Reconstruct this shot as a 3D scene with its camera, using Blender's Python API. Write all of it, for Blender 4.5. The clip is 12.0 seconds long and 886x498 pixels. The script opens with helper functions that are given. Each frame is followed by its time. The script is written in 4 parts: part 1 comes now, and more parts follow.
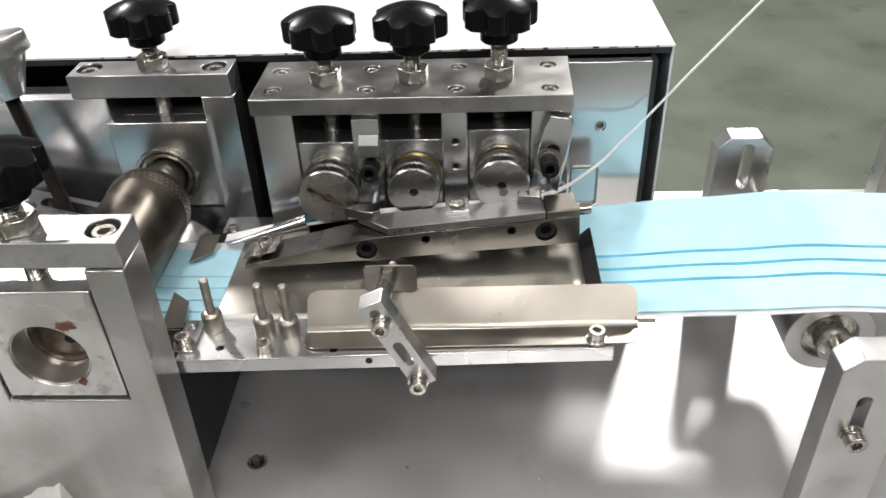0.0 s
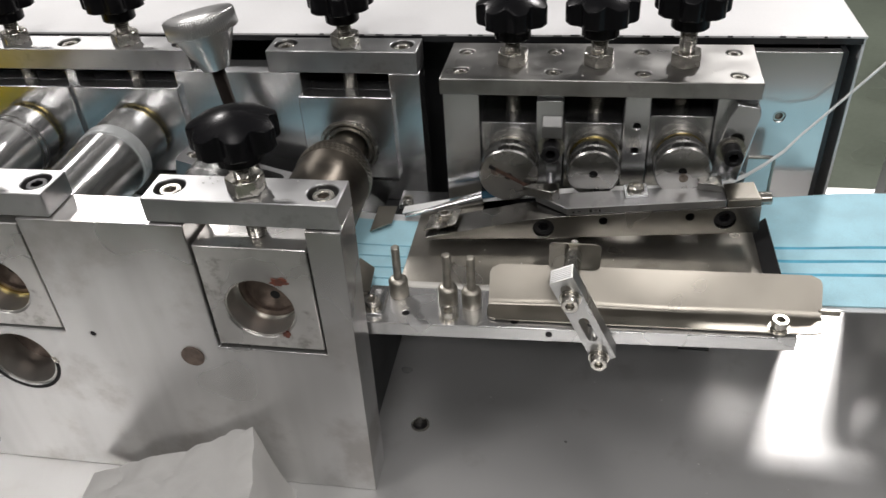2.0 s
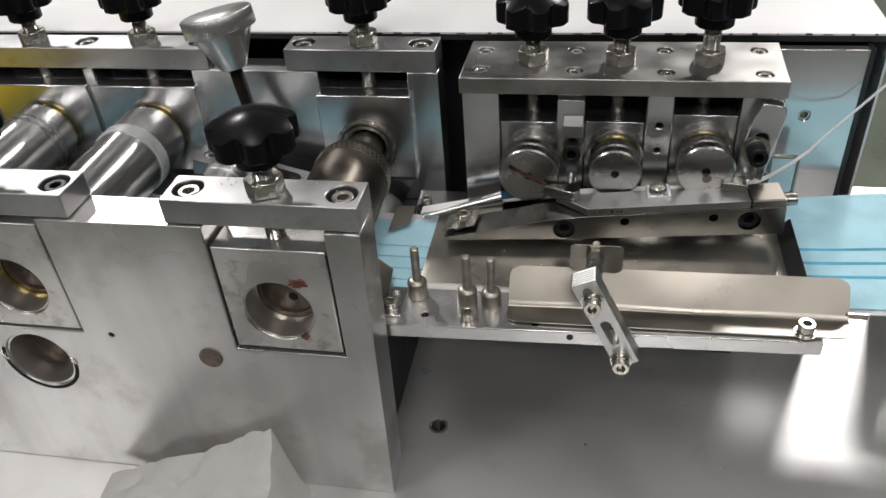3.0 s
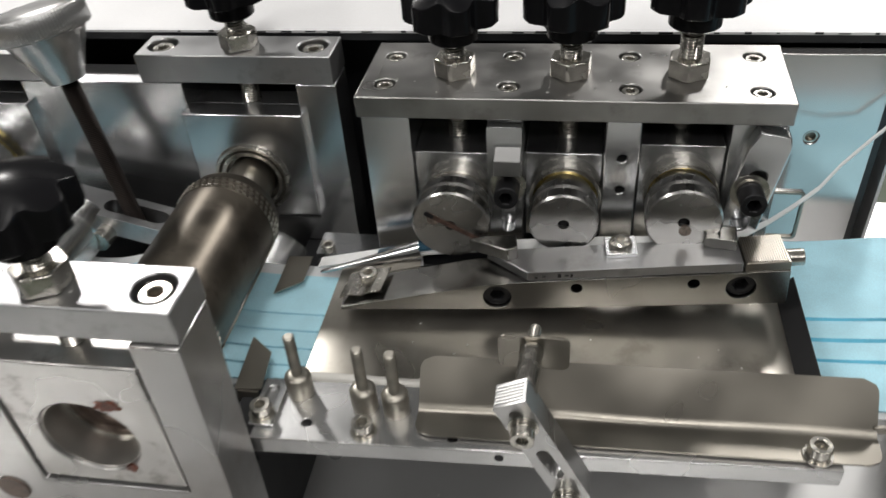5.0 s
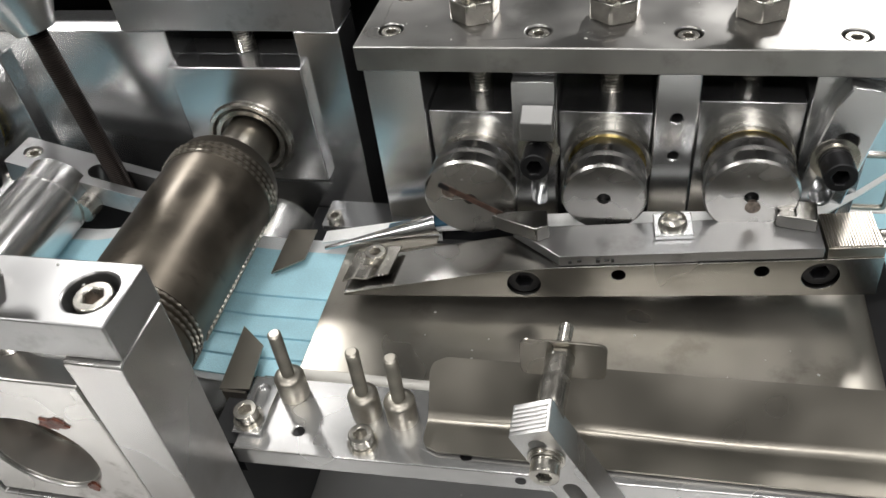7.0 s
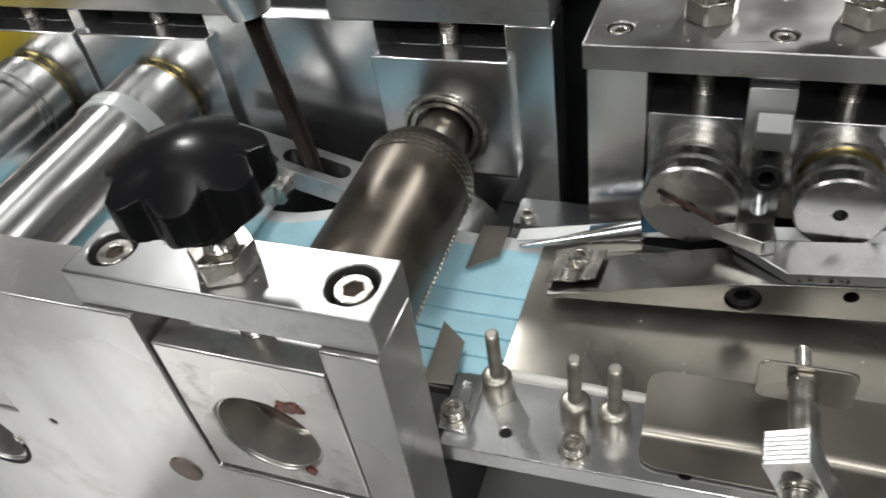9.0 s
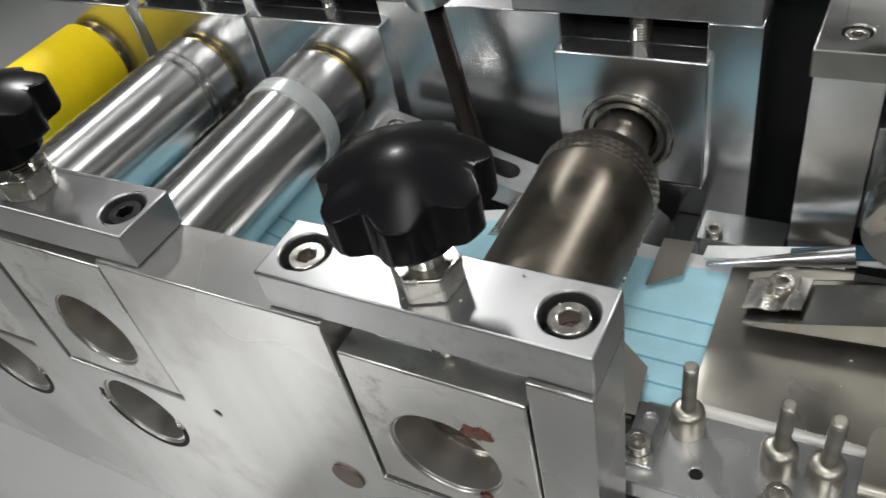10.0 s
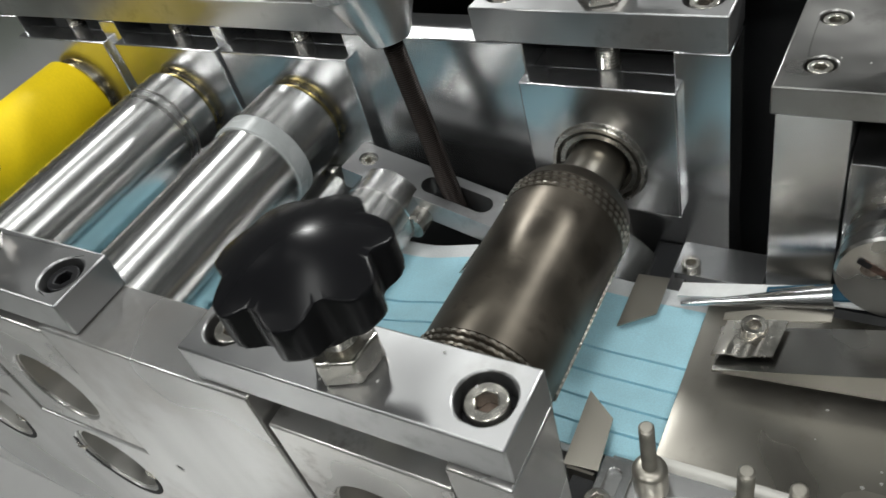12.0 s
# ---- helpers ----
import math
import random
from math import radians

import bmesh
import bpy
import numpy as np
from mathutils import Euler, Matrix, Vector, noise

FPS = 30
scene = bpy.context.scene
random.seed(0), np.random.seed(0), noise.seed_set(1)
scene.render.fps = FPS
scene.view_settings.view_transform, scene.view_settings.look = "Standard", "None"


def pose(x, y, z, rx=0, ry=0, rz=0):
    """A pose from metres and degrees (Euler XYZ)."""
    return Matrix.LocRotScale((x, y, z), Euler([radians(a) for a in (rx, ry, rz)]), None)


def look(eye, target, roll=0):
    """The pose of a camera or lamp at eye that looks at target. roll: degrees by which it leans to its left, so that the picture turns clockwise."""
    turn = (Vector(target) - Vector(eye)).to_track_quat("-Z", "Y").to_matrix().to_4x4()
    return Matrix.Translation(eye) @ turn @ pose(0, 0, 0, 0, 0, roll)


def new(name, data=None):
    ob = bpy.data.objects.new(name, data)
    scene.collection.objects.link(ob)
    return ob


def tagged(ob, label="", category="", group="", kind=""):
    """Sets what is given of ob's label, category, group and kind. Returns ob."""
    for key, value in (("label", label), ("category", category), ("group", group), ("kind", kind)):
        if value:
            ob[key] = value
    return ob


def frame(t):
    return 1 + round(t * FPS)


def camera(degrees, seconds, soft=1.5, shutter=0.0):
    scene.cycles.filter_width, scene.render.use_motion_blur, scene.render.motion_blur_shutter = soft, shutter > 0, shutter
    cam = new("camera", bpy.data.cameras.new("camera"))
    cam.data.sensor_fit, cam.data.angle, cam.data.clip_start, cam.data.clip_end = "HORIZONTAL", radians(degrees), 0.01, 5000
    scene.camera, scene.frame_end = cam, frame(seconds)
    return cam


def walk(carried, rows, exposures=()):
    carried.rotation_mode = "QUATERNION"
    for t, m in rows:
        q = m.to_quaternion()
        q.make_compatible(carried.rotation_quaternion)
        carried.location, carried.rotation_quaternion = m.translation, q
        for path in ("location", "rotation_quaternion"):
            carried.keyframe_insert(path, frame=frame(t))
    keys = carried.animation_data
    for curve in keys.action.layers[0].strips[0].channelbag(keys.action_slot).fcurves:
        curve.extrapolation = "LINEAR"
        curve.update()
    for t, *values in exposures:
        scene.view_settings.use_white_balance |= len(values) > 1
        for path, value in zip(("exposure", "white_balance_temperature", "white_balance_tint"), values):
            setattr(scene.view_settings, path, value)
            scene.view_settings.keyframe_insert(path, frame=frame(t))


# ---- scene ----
# The camera, carried by hand along a machine bench.
cam = camera(57.5, 12.0, soft=1.5, shutter=0.3)
PATH = [
    (0, (0.062, 0.056, 0.394), (-0.03, 1.675, -0.777), -2.5),
    (0.5, (0.056, 0.052, 0.397), (-0.082, 1.659, -0.786), -2.7),
    (1, (0.045, 0.049, 0.397), (-0.151, 1.648, -0.789), -3.1),
    (1.5, (0.032, 0.045, 0.398), (-0.228, 1.63, -0.793), -3.6),
    (2, (0.017, 0.037, 0.401), (-0.304, 1.613, -0.788), -4.1),
    (2.5, (0.015, 0.04, 0.401), (-0.344, 1.605, -0.791), -4.6),
    (4.3, (0.006, 0.051, 0.400), (-0.298, 1.617, -0.804), -4.4),
    (4.5, (0.009, 0.068, 0.39), (-0.295, 1.632, -0.82), -4.0),
    (5, (0.029, 0.164, 0.367), (-0.283, 1.686, -0.892), -4.7),
    (5.5, (0.036, 0.198, 0.346), (-0.321, 1.667, -0.963), -6.0),
    (6, (0.034, 0.209, 0.34), (-0.363, 1.643, -0.996), -7.2),
    (6.5, (0.033, 0.213, 0.343), (-0.387, 1.627, -1.008), -7.9),
    (8.3, (0.017, 0.215, 0.344), (-0.482, 1.594, -1.016), -9.0),
    (8.5, (0.01, 0.214, 0.345), (-0.523, 1.582, -1.013), -9.2),
    (9, (-0.011, 0.21, 0.348), (-0.652, 1.538, -1.003), -10.5),
    (9.5, (-0.029, 0.212, 0.349), (-0.796, 1.48, -0.994), -12.0),
    (10, (-0.045, 0.218, 0.347), (-0.909, 1.42, -0.997), -13.6),
    (10.5, (-0.052, 0.222, 0.342), (-0.988, 1.368, -1.003), -15.4),
    (11, (-0.046, 0.229, 0.344), (-1.006, 1.358, -0.998), -16.2),
    (11.5, (-0.037, 0.235, 0.351), (-0.999, 1.369, -0.987), -17.2),
    (12, (-0.027, 0.25, 0.349), (-0.977, 1.391, -0.991), -18.0),
]
walk(cam, [(t, look(eye, target, roll)) for t, eye, target, roll in PATH], exposures=[(0, 0.67, 6500, 12), (0.6, 0.49, 6500, 12), (1.5, 0.08, 6500, 12), (2.5, 0.01, 6500, 12), (4.3, 0.07, 6500, 11), (5, 0.10, 6500, 10), (5.5, 0.18, 6500, 10), (6.5, 0.50, 6500, 10), (9, 0.41, 6350, 8), (9.5, 0.24, 6330, 8), (10.5, 0.23, 6300, 7), (12, 0.24, 6300, 6)])

# ---- light: a factory hall with rows of ceiling lights, and added fill lamps ----
TZ = 0.009          # top of the machine's base plate
FLOOR = -0.85       # hall floor
CEIL = 3.4

world = bpy.data.worlds.new("hall_air")
scene.world = world
world.use_nodes = True
world.node_tree.nodes["Background"].inputs[0].default_value = (0.9, 0.95, 1.0, 1)
world.node_tree.nodes["Background"].inputs[1].default_value = 0.25
scene.view_settings.exposure = 0.0


def area_light(name, at, target, sx, sy, watts, colour):
    d = bpy.data.lights.new(name, "AREA")
    d.shape, d.size, d.size_y, d.energy, d.color = "RECTANGLE", sx, sy, watts, colour
    ob = new(name, d)
    ob.matrix_world = look(at, target)
    return ob


# first two placed by the cast shadows; the other four are added fill
LAMPS = [((1.45, 4.4), (0.15, 0.45), 0.45, 0.45, 115), ((-2.8, 3.7), (0, 0.43), 0.32, 0.32, 82), ((-0.3, 0.25), (-0.1, 0.35), 1.6, 0.35, 26), ((0.6, -2.9), (0.0, 0.35), 1.6, 0.35, 42), ((-2.9, -1.9), (-0.3, 0.3), 0.9, 0.35, 44), ((1.9, -0.6), (0.1, 0.4), 0.35, 1.4, 28)]
for (lx, ly), (gx, gy), sx, sy, watts in LAMPS:
    area_light("key_and_fill_lamp", (lx, ly, CEIL - 0.14), (gx, gy, 0.1), sx, sy, watts, (1.0, 0.97, 0.94))


# ---- materials ----
def mat(name, base, metal=0.0, rough=0.5, grain=None, grain_amt=0.1, blotch=0.15, blotch_scale=25.0, bump=0.0, bump_scale=900.0, coat=0.0, stain=None, rough_var=0.08, sheen=0.0, emit=0.0, aniso=0.0):
    """A surface with fine grain (stretched by the scale triple `grain`), blotches, and fine relief."""
    m = bpy.data.materials.new(name)
    m.use_nodes = True
    nt = m.node_tree
    b = nt.nodes["Principled BSDF"]
    L = nt.links.new
    tc = nt.nodes.new("ShaderNodeTexCoord")

    def tex(scale, detail=4, vec=None, rough_n=0.6):
        n = nt.nodes.new("ShaderNodeTexNoise")
        n.inputs["Scale"].default_value, n.inputs["Detail"].default_value, n.inputs["Roughness"].default_value = scale, detail, rough_n
        L(vec if vec else tc.outputs["Object"], n.inputs["Vector"])
        return n.outputs["Fac"]

    def ramp(fac, lo, hi, a, z):
        n = nt.nodes.new("ShaderNodeMapRange")
        n.inputs["From Min"].default_value, n.inputs["From Max"].default_value = lo, hi
        n.inputs["To Min"].default_value, n.inputs["To Max"].default_value = a, z
        n.interpolation_type = "SMOOTHSTEP"
        L(fac, n.inputs["Value"])
        return n.outputs["Result"]

    def times(col, fac):
        n = nt.nodes.new("ShaderNodeMix")
        n.data_type, n.blend_type = "RGBA", "MULTIPLY"
        n.inputs["Factor"].default_value = 1.0
        if isinstance(col, tuple):
            n.inputs["A"].default_value = (*col, 1)
        else:
            L(col, n.inputs["A"])
        L(fac, n.inputs["B"])
        return n.outputs["Result"]

    blot = tex(blotch_scale, 2, None, 0.45)
    colour = times(base, ramp(blot, 0.2, 0.8, 1 - blotch * 1.3, 1 + blotch * 0.6))
    vec = None
    if grain:
        mp = nt.nodes.new("ShaderNodeMapping")
        mp.inputs["Scale"].default_value = grain
        L(tc.outputs["Object"], mp.inputs["Vector"])
        vec = mp.outputs["Vector"]
    fine = tex(1.0 if grain else bump_scale, 3, vec) if grain_amt or bump else None
    if grain_amt:
        colour = times(colour, ramp(fine, 0.3, 0.7, 1 - grain_amt, 1 + grain_amt * 0.5))
    if stain:
        st_col, st_scale, st_lo = stain
        sfac = ramp(tex(st_scale, 6), st_lo - 0.06, st_lo + 0.12, 0.0, 0.75)
        mx = nt.nodes.new("ShaderNodeMix")
        mx.data_type = "RGBA"
        L(sfac, mx.inputs["Factor"])
        L(colour, mx.inputs["A"])
        mx.inputs["B"].default_value = (*st_col, 1)
        colour = mx.outputs["Result"]
    L(colour, b.inputs["Base Color"])
    b.inputs["Metallic"].default_value = metal
    gloss = ramp(blot, 0.2, 0.8, rough - rough_var, rough + rough_var)
    L(gloss, b.inputs["Roughness"])
    if bump:
        bp = nt.nodes.new("ShaderNodeBump")
        bp.inputs["Strength"].default_value, bp.inputs["Distance"].default_value = bump, 0.0006
        L(fine, bp.inputs["Height"])
        L(bp.outputs["Normal"], b.inputs["Normal"])
    b.inputs["Coat Weight"].default_value = coat
    b.inputs["Sheen Weight"].default_value = sheen
    if aniso:
        # turned all round the y axis: the gloss draws out along it
        tg = nt.nodes.new("ShaderNodeTangent")
        tg.direction_type, tg.axis = "RADIAL", "Y"
        L(tg.outputs["Tangent"], b.inputs["Tangent"])
        b.inputs["Anisotropic"].default_value, b.inputs["Anisotropic Rotation"].default_value = aniso, 0.25
    if emit:
        b.inputs["Emission Color"].default_value, b.inputs["Emission Strength"].default_value = (*base, 1), emit
    return m


STEEL = mat("ground_steel", (0.62, 0.627, 0.634), 0.97, 0.24, None, 0, 0.14, 14, 0.0, rough_var=0.04)
STEEL_H = mat("milled_steel", (0.42, 0.422, 0.425), 0.95, 0.35, None, 0, 0.22, 30, 0.0, rough_var=0.07, stain=((0.30, 0.297, 0.29), 60, 0.62))
TOP = mat("stained_top_plate_steel", (0.36, 0.355, 0.345), 0.97, 0.33, None, 0, 0.30, 38, 0.0, rough_var=0.08, stain=((0.22, 0.215, 0.205), 45, 0.58))
RAILM = mat("bright_rail_steel", (0.64, 0.64, 0.638), 0.86, 0.24, None, 0, 0.10, 30, 0.0, rough_var=0.05)
# upright grain paints soft streaky reflections; the grey stains are smudges
PLATE = mat("side_plate_steel", (0.61, 0.607, 0.598), 0.82, 0.31, (26, 26, 3.5), 0.16, 0.28, 9, 0.0, stain=((0.38, 0.36, 0.34), 15, 0.55), rough_var=0.11)
PANELM = mat("rolled_panel_steel", (0.66, 0.66, 0.655), 0.93, 0.20, None, 0, 0.10, 9, 0.0, rough_var=0.04)
SLIDER = mat("slider_steel", (0.56, 0.552, 0.535), 0.88, 0.29, None, 0, 0.26, 30, 0.0, stain=((0.20, 0.18, 0.165), 75, 0.61))
CHROME = mat("polished_roller_steel", (0.72, 0.72, 0.712), 0.98, 0.24, None, 0, 0.05, 40, 0.0, rough_var=0.02, aniso=0.9)
DARK_ROLL = mat("hardened_dark_steel", (0.135, 0.118, 0.096), 0.88, 0.40, None, 0, 0.38, 55, 0.0, rough_var=0.06, stain=((0.070, 0.060, 0.050), 120, 0.60), aniso=0.2)
TRAYM = mat("worn_tray_sheet", (0.40, 0.378, 0.335), 0.92, 0.33, None, 0, 0.30, 22, 0.0, rough_var=0.09, stain=((0.25, 0.23, 0.20), 40, 0.60))
SHEET = mat("stainless_sheet", (0.31, 0.29, 0.253), 0.96, 0.32, None, 0, 0.24, 26, 0.0, rough_var=0.07)
ALU = mat("aluminium", (0.54, 0.54, 0.535), 0.92, 0.33, None, 0.05, 0.12, 40, 0.0, 1500)
NICKEL = mat("nickel_fastener", (0.54, 0.52, 0.475), 0.92, 0.22, None, 0, 0.2, 200, 0.03)
PINM = mat("worn_plated_pin", (0.47, 0.445, 0.39), 0.88, 0.38, None, 0, 0.25, 150, 0.0, rough_var=0.06)
# black oxide of screws, also the painted dark in holes and bores
BLACK_OX = mat("black_oxide_and_hole_shade", (0.020, 0.020, 0.022), 0.6, 0.40, None, 0.1, 0.2, 200)
KNOB = mat("black_bakelite", (0.007, 0.007, 0.008), 0.0, 0.24, None, 0, 0.1, 60, 0.0, rough_var=0.02)
KNOB.node_tree.nodes["Principled BSDF"].inputs["Specular IOR Level"].default_value = 0.10
# black of real parts, and of sheets added where gaps lie in shade
DARK = mat("black_paint_and_interior_shade", (0.018, 0.019, 0.021), 0.0, 0.45, None, 0.1, 0.3, 20)
WHITE = mat("white_powder_coat", (0.73, 0.73, 0.735), 0.0, 0.38, None, 0.03, 0.05, 12, 0.06, 1500)
BASEPLATE = mat("satin_base_plate", (0.55, 0.55, 0.545), 0.55, 0.31, None, 0, 0.14, 9, 0.0, rough_var=0.05, stain=((0.47, 0.465, 0.455), 30, 0.62))
BLUE = mat("blue_nonwoven", (0.47, 0.79, 0.91), 0.0, 0.85, None, 0.08, 0.08, 60, 0.35, 1800, sheen=0.3)
WHITE_NW = mat("white_nonwoven", (0.80, 0.82, 0.83), 0.0, 0.85, None, 0.06, 0.06, 60, 0.3, 1800, sheen=0.2)
# web blue taken almost to black for the shade inside the funnel
BLUE_SHADE = mat("blue_fold_in_shade", (0.03, 0.10, 0.16), 0.0, 0.85, None, 0.10, 0.1, 80)
# web blue darkened: the shade in the pleats put into colour
FOLD_SHADE = mat("blue_crease_shade", (0.13, 0.48, 0.66), 0.0, 0.85, None, 0.10, 0.2, 40)
GREEN = mat("green_epoxy_floor", (0.165, 0.192, 0.150), 0.0, 0.32, None, 0.06, 0.20, 3.0, 0.0, 60, stain=((0.09, 0.10, 0.085), 3.5, 0.60))
YELLOW = mat("yellow_rubber", (0.86, 0.63, 0.006), 0.0, 0.55, None, 0.05, 0.06, 40, 0.08, 900)
YELLOW.node_tree.nodes["Principled BSDF"].inputs["Specular IOR Level"].default_value = 0.2
BRASS = mat("gold_bearing_seal", (0.62, 0.50, 0.20), 1.0, 0.25, None, 0.05, 0.15, 120)
RUST = mat("dried_grease", (0.16, 0.045, 0.025), 0.0, 0.40, None, 0.2, 0.5, 300, 0.3, 900)
WIRE = mat("white_nose_wire", (0.80, 0.81, 0.80), 0.0, 0.40, None, 0.03, 0.05, 200)
ROD = mat("oiled_black_rod", (0.030, 0.023, 0.020), 0.7, 0.48, None, 0.1, 0.3, 100)
PLASTIC = mat("milky_plastic_ring", (0.46, 0.48, 0.48), 0.0, 0.26, None, 0.04, 0.06, 80)
PAPER = mat("tissue_paper", (0.78, 0.775, 0.76), 0.0, 0.9, None, 0.03, 0.05, 60, 0.2, 1200)
nodes, links = PAPER.node_tree.nodes, PAPER.node_tree.links
thin_light, blend = nodes.new("ShaderNodeBsdfTranslucent"), nodes.new("ShaderNodeMixShader")
thin_light.inputs["Color"].default_value = (0.8, 0.79, 0.77, 1)
blend.inputs[0].default_value = 0.45
links.new(nodes["Principled BSDF"].outputs[0], blend.inputs[1])
links.new(thin_light.outputs[0], blend.inputs[2])
links.new(blend.outputs[0], nodes["Material Output"].inputs["Surface"])
WALL = mat("hall_wall_paint", (0.34, 0.345, 0.345), 0.0, 0.7, None, 0.04, 0.15, 1.5)
ROOF = mat("dark_roof_sheet", (0.16, 0.165, 0.17), 0.0, 0.7, None, 0.04, 0.2, 1.2)
LAMP = mat("lamp_diffuser", (1.0, 0.975, 0.94), 0.0, 0.5, emit=3.5)
SLOT = mat("rusty_slot", (0.11, 0.065, 0.05), 0.3, 0.45, None, 0.2, 0.5, 400)
SMUDGE = mat("brown_smudge", (0.24, 0.20, 0.17), 0.7, 0.40, None, 0.2, 0.4, 400)
PLUGM = mat("brown_plug", (0.19, 0.145, 0.12), 0.6, 0.42, None, 0.1, 0.3, 200)
WHEEL = mat("turned_wheel_steel", (0.46, 0.453, 0.44), 1.0, 0.27, None, 0, 0.16, 60, 0.0, 700, rough_var=0.05)
BORE = mat("honed_bore_steel", (0.62, 0.61, 0.58), 0.9, 0.34, None, 0, 0.15, 60, 0.0, rough_var=0.05)
GUIDEM = mat("dull_guide_steel", (0.30, 0.295, 0.28), 1.0, 0.24, None, 0, 0.14, 30, 0.0, 900, rough_var=0.05)
# matt black that paints dark reflections, grooves and hole depths
MATT = mat("matt_black_painted_shade", (0.010, 0.010, 0.011), 0.0, 0.8, None, 0, 0.2, 90)
EDGE = mat("dull_rolled_edge", (0.50, 0.49, 0.46), 0.75, 0.50, None, 0, 0.15, 40, 0.0, rough_var=0.06)
DULL = mat("dull_cast_steel", (0.25, 0.25, 0.247), 0.85, 0.46, None, 0, 0.2, 40, 0.0, rough_var=0.06)
SIGN = mat("ink_marks", (0.03, 0.03, 0.03), 0.3, 0.5)

# ---- mesh helpers ----
W = {}          # world matrix of every thing, for parts given in world metres


def thing(name, at=(0, 0, 0), label="", category="", group="", m=None):
    ob = new(name)
    ob.empty_display_size = 0.01
    ob.matrix_basis = m if m else pose(*at)
    W[ob] = ob.matrix_basis.copy()
    return tagged(ob, label, category, group)


def smooth(me, angle=35):
    for p in me.polygons:
        p.use_smooth = True
    me.set_sharp_from_angle(angle=radians(angle))


def mesh_of(name, bm, material, inv=None, angle=35):
    if inv:
        bmesh.ops.transform(bm, matrix=inv, verts=bm.verts)
    bmesh.ops.recalc_face_normals(bm, faces=bm.faces)
    me = bpy.data.meshes.new(name)
    bm.to_mesh(me)
    bm.free()
    me.materials.append(material)
    smooth(me, angle)
    return me


def part(name, bm, material, parent, label="", bevel=0.0, local=False, angle=35):
    """One mesh under a thing or a part; world metres unless local."""
    inv = None if local else W[parent].inverted()
    ob = new(name, mesh_of(name, bm, material, inv, angle))
    ob.parent = parent
    W[ob] = W[parent]
    if bevel:
        md = ob.modifiers.new("worn_edge", "BEVEL")
        md.width, md.segments, md.limit_method, md.angle_limit = bevel, 2, "ANGLE", radians(40)
    return tagged(ob, label)


def solid(name, bm, material, label="", category="", kind="structure", bevel=0.0):
    ob = new(name, mesh_of(name, bm, material))
    W[ob] = Matrix()
    if bevel:
        md = ob.modifiers.new("worn_edge", "BEVEL")
        md.width, md.segments, md.limit_method, md.angle_limit = bevel, 2, "ANGLE", radians(40)
    return tagged(ob, label, category, kind=kind)


def join(*bms):
    out = bmesh.new()
    for b in bms:
        me = bpy.data.meshes.new("tmp")
        b.to_mesh(me)
        b.free()
        out.from_mesh(me)
        bpy.data.meshes.remove(me)
    return out


def box(x0, x1, y0, y1, z0, z1):
    bm = bmesh.new()
    bmesh.ops.create_cube(bm, size=1, matrix=Matrix.Translation(((x0 + x1) / 2, (y0 + y1) / 2, (z0 + z1) / 2)) @ Matrix.Diagonal((x1 - x0, y1 - y0, z1 - z0, 1)))
    return bm


def ring(cx, cy, r, n=32, turn=0.0):
    return [(cx + r * math.cos(2 * math.pi * k / n + turn), cy + r * math.sin(2 * math.pi * k / n + turn)) for k in range(n)]


def slot2d(cx, cy, w, l, ang=0.0, n=10):
    """A stadium of width w and whole length l, turned by ang degrees."""
    r, h, a = w / 2, (l - w) / 2, radians(ang)
    pts = [(h + r * math.cos(t), r * math.sin(t)) for t in (-math.pi / 2 + math.pi * k / n for k in range(n + 1))]
    pts += [(-h - r * math.cos(t), -r * math.sin(t)) for t in (-math.pi / 2 + math.pi * k / n for k in range(n + 1))]
    return [(cx + x * math.cos(a) - y * math.sin(a), cy + x * math.sin(a) + y * math.cos(a)) for x, y in pts]


def rounded(x0, x1, y0, y1, r, n=4):
    out = []
    for cx, cy, a in ((x1 - r, y1 - r, 0), (x0 + r, y1 - r, 90), (x0 + r, y0 + r, 180), (x1 - r, y0 + r, 270)):
        out += [(cx + r * math.cos(radians(a + 90 * k / n)), cy + r * math.sin(radians(a + 90 * k / n))) for k in range(n + 1)]
    return out


def prism(outline, holes, axis, a0, a1):
    """A flat outline with holes, drawn out along an axis: x (y, z), y (x, z) or z (x, y)."""
    def place(p, a):
        return {"x": (a, p[0], p[1]), "y": (p[0], a, p[1]), "z": (p[0], p[1], a)}[axis]
    bm = bmesh.new()
    loops = [[bm.verts.new(place(p, a0)) for p in loop] for loop in (outline, *holes)]
    edges = [bm.edges.new((l[k], l[(k + 1) % len(l)])) for l in loops for k in range(len(l))]
    bmesh.ops.triangle_fill(bm, use_beauty=True, edges=edges)
    other = {}
    for loop, pts in zip(loops, (outline, *holes)):
        for v, p in zip(loop, pts):
            other[v] = bm.verts.new(place(p, a1))
    for f in list(bm.faces):
        bm.faces.new([other[v] for v in reversed(f.verts)])
    for l in loops:
        for k in range(len(l)):
            a, b = l[k], l[(k + 1) % len(l)]
            bm.faces.new((a, b, other[b], other[a]))
    return bm


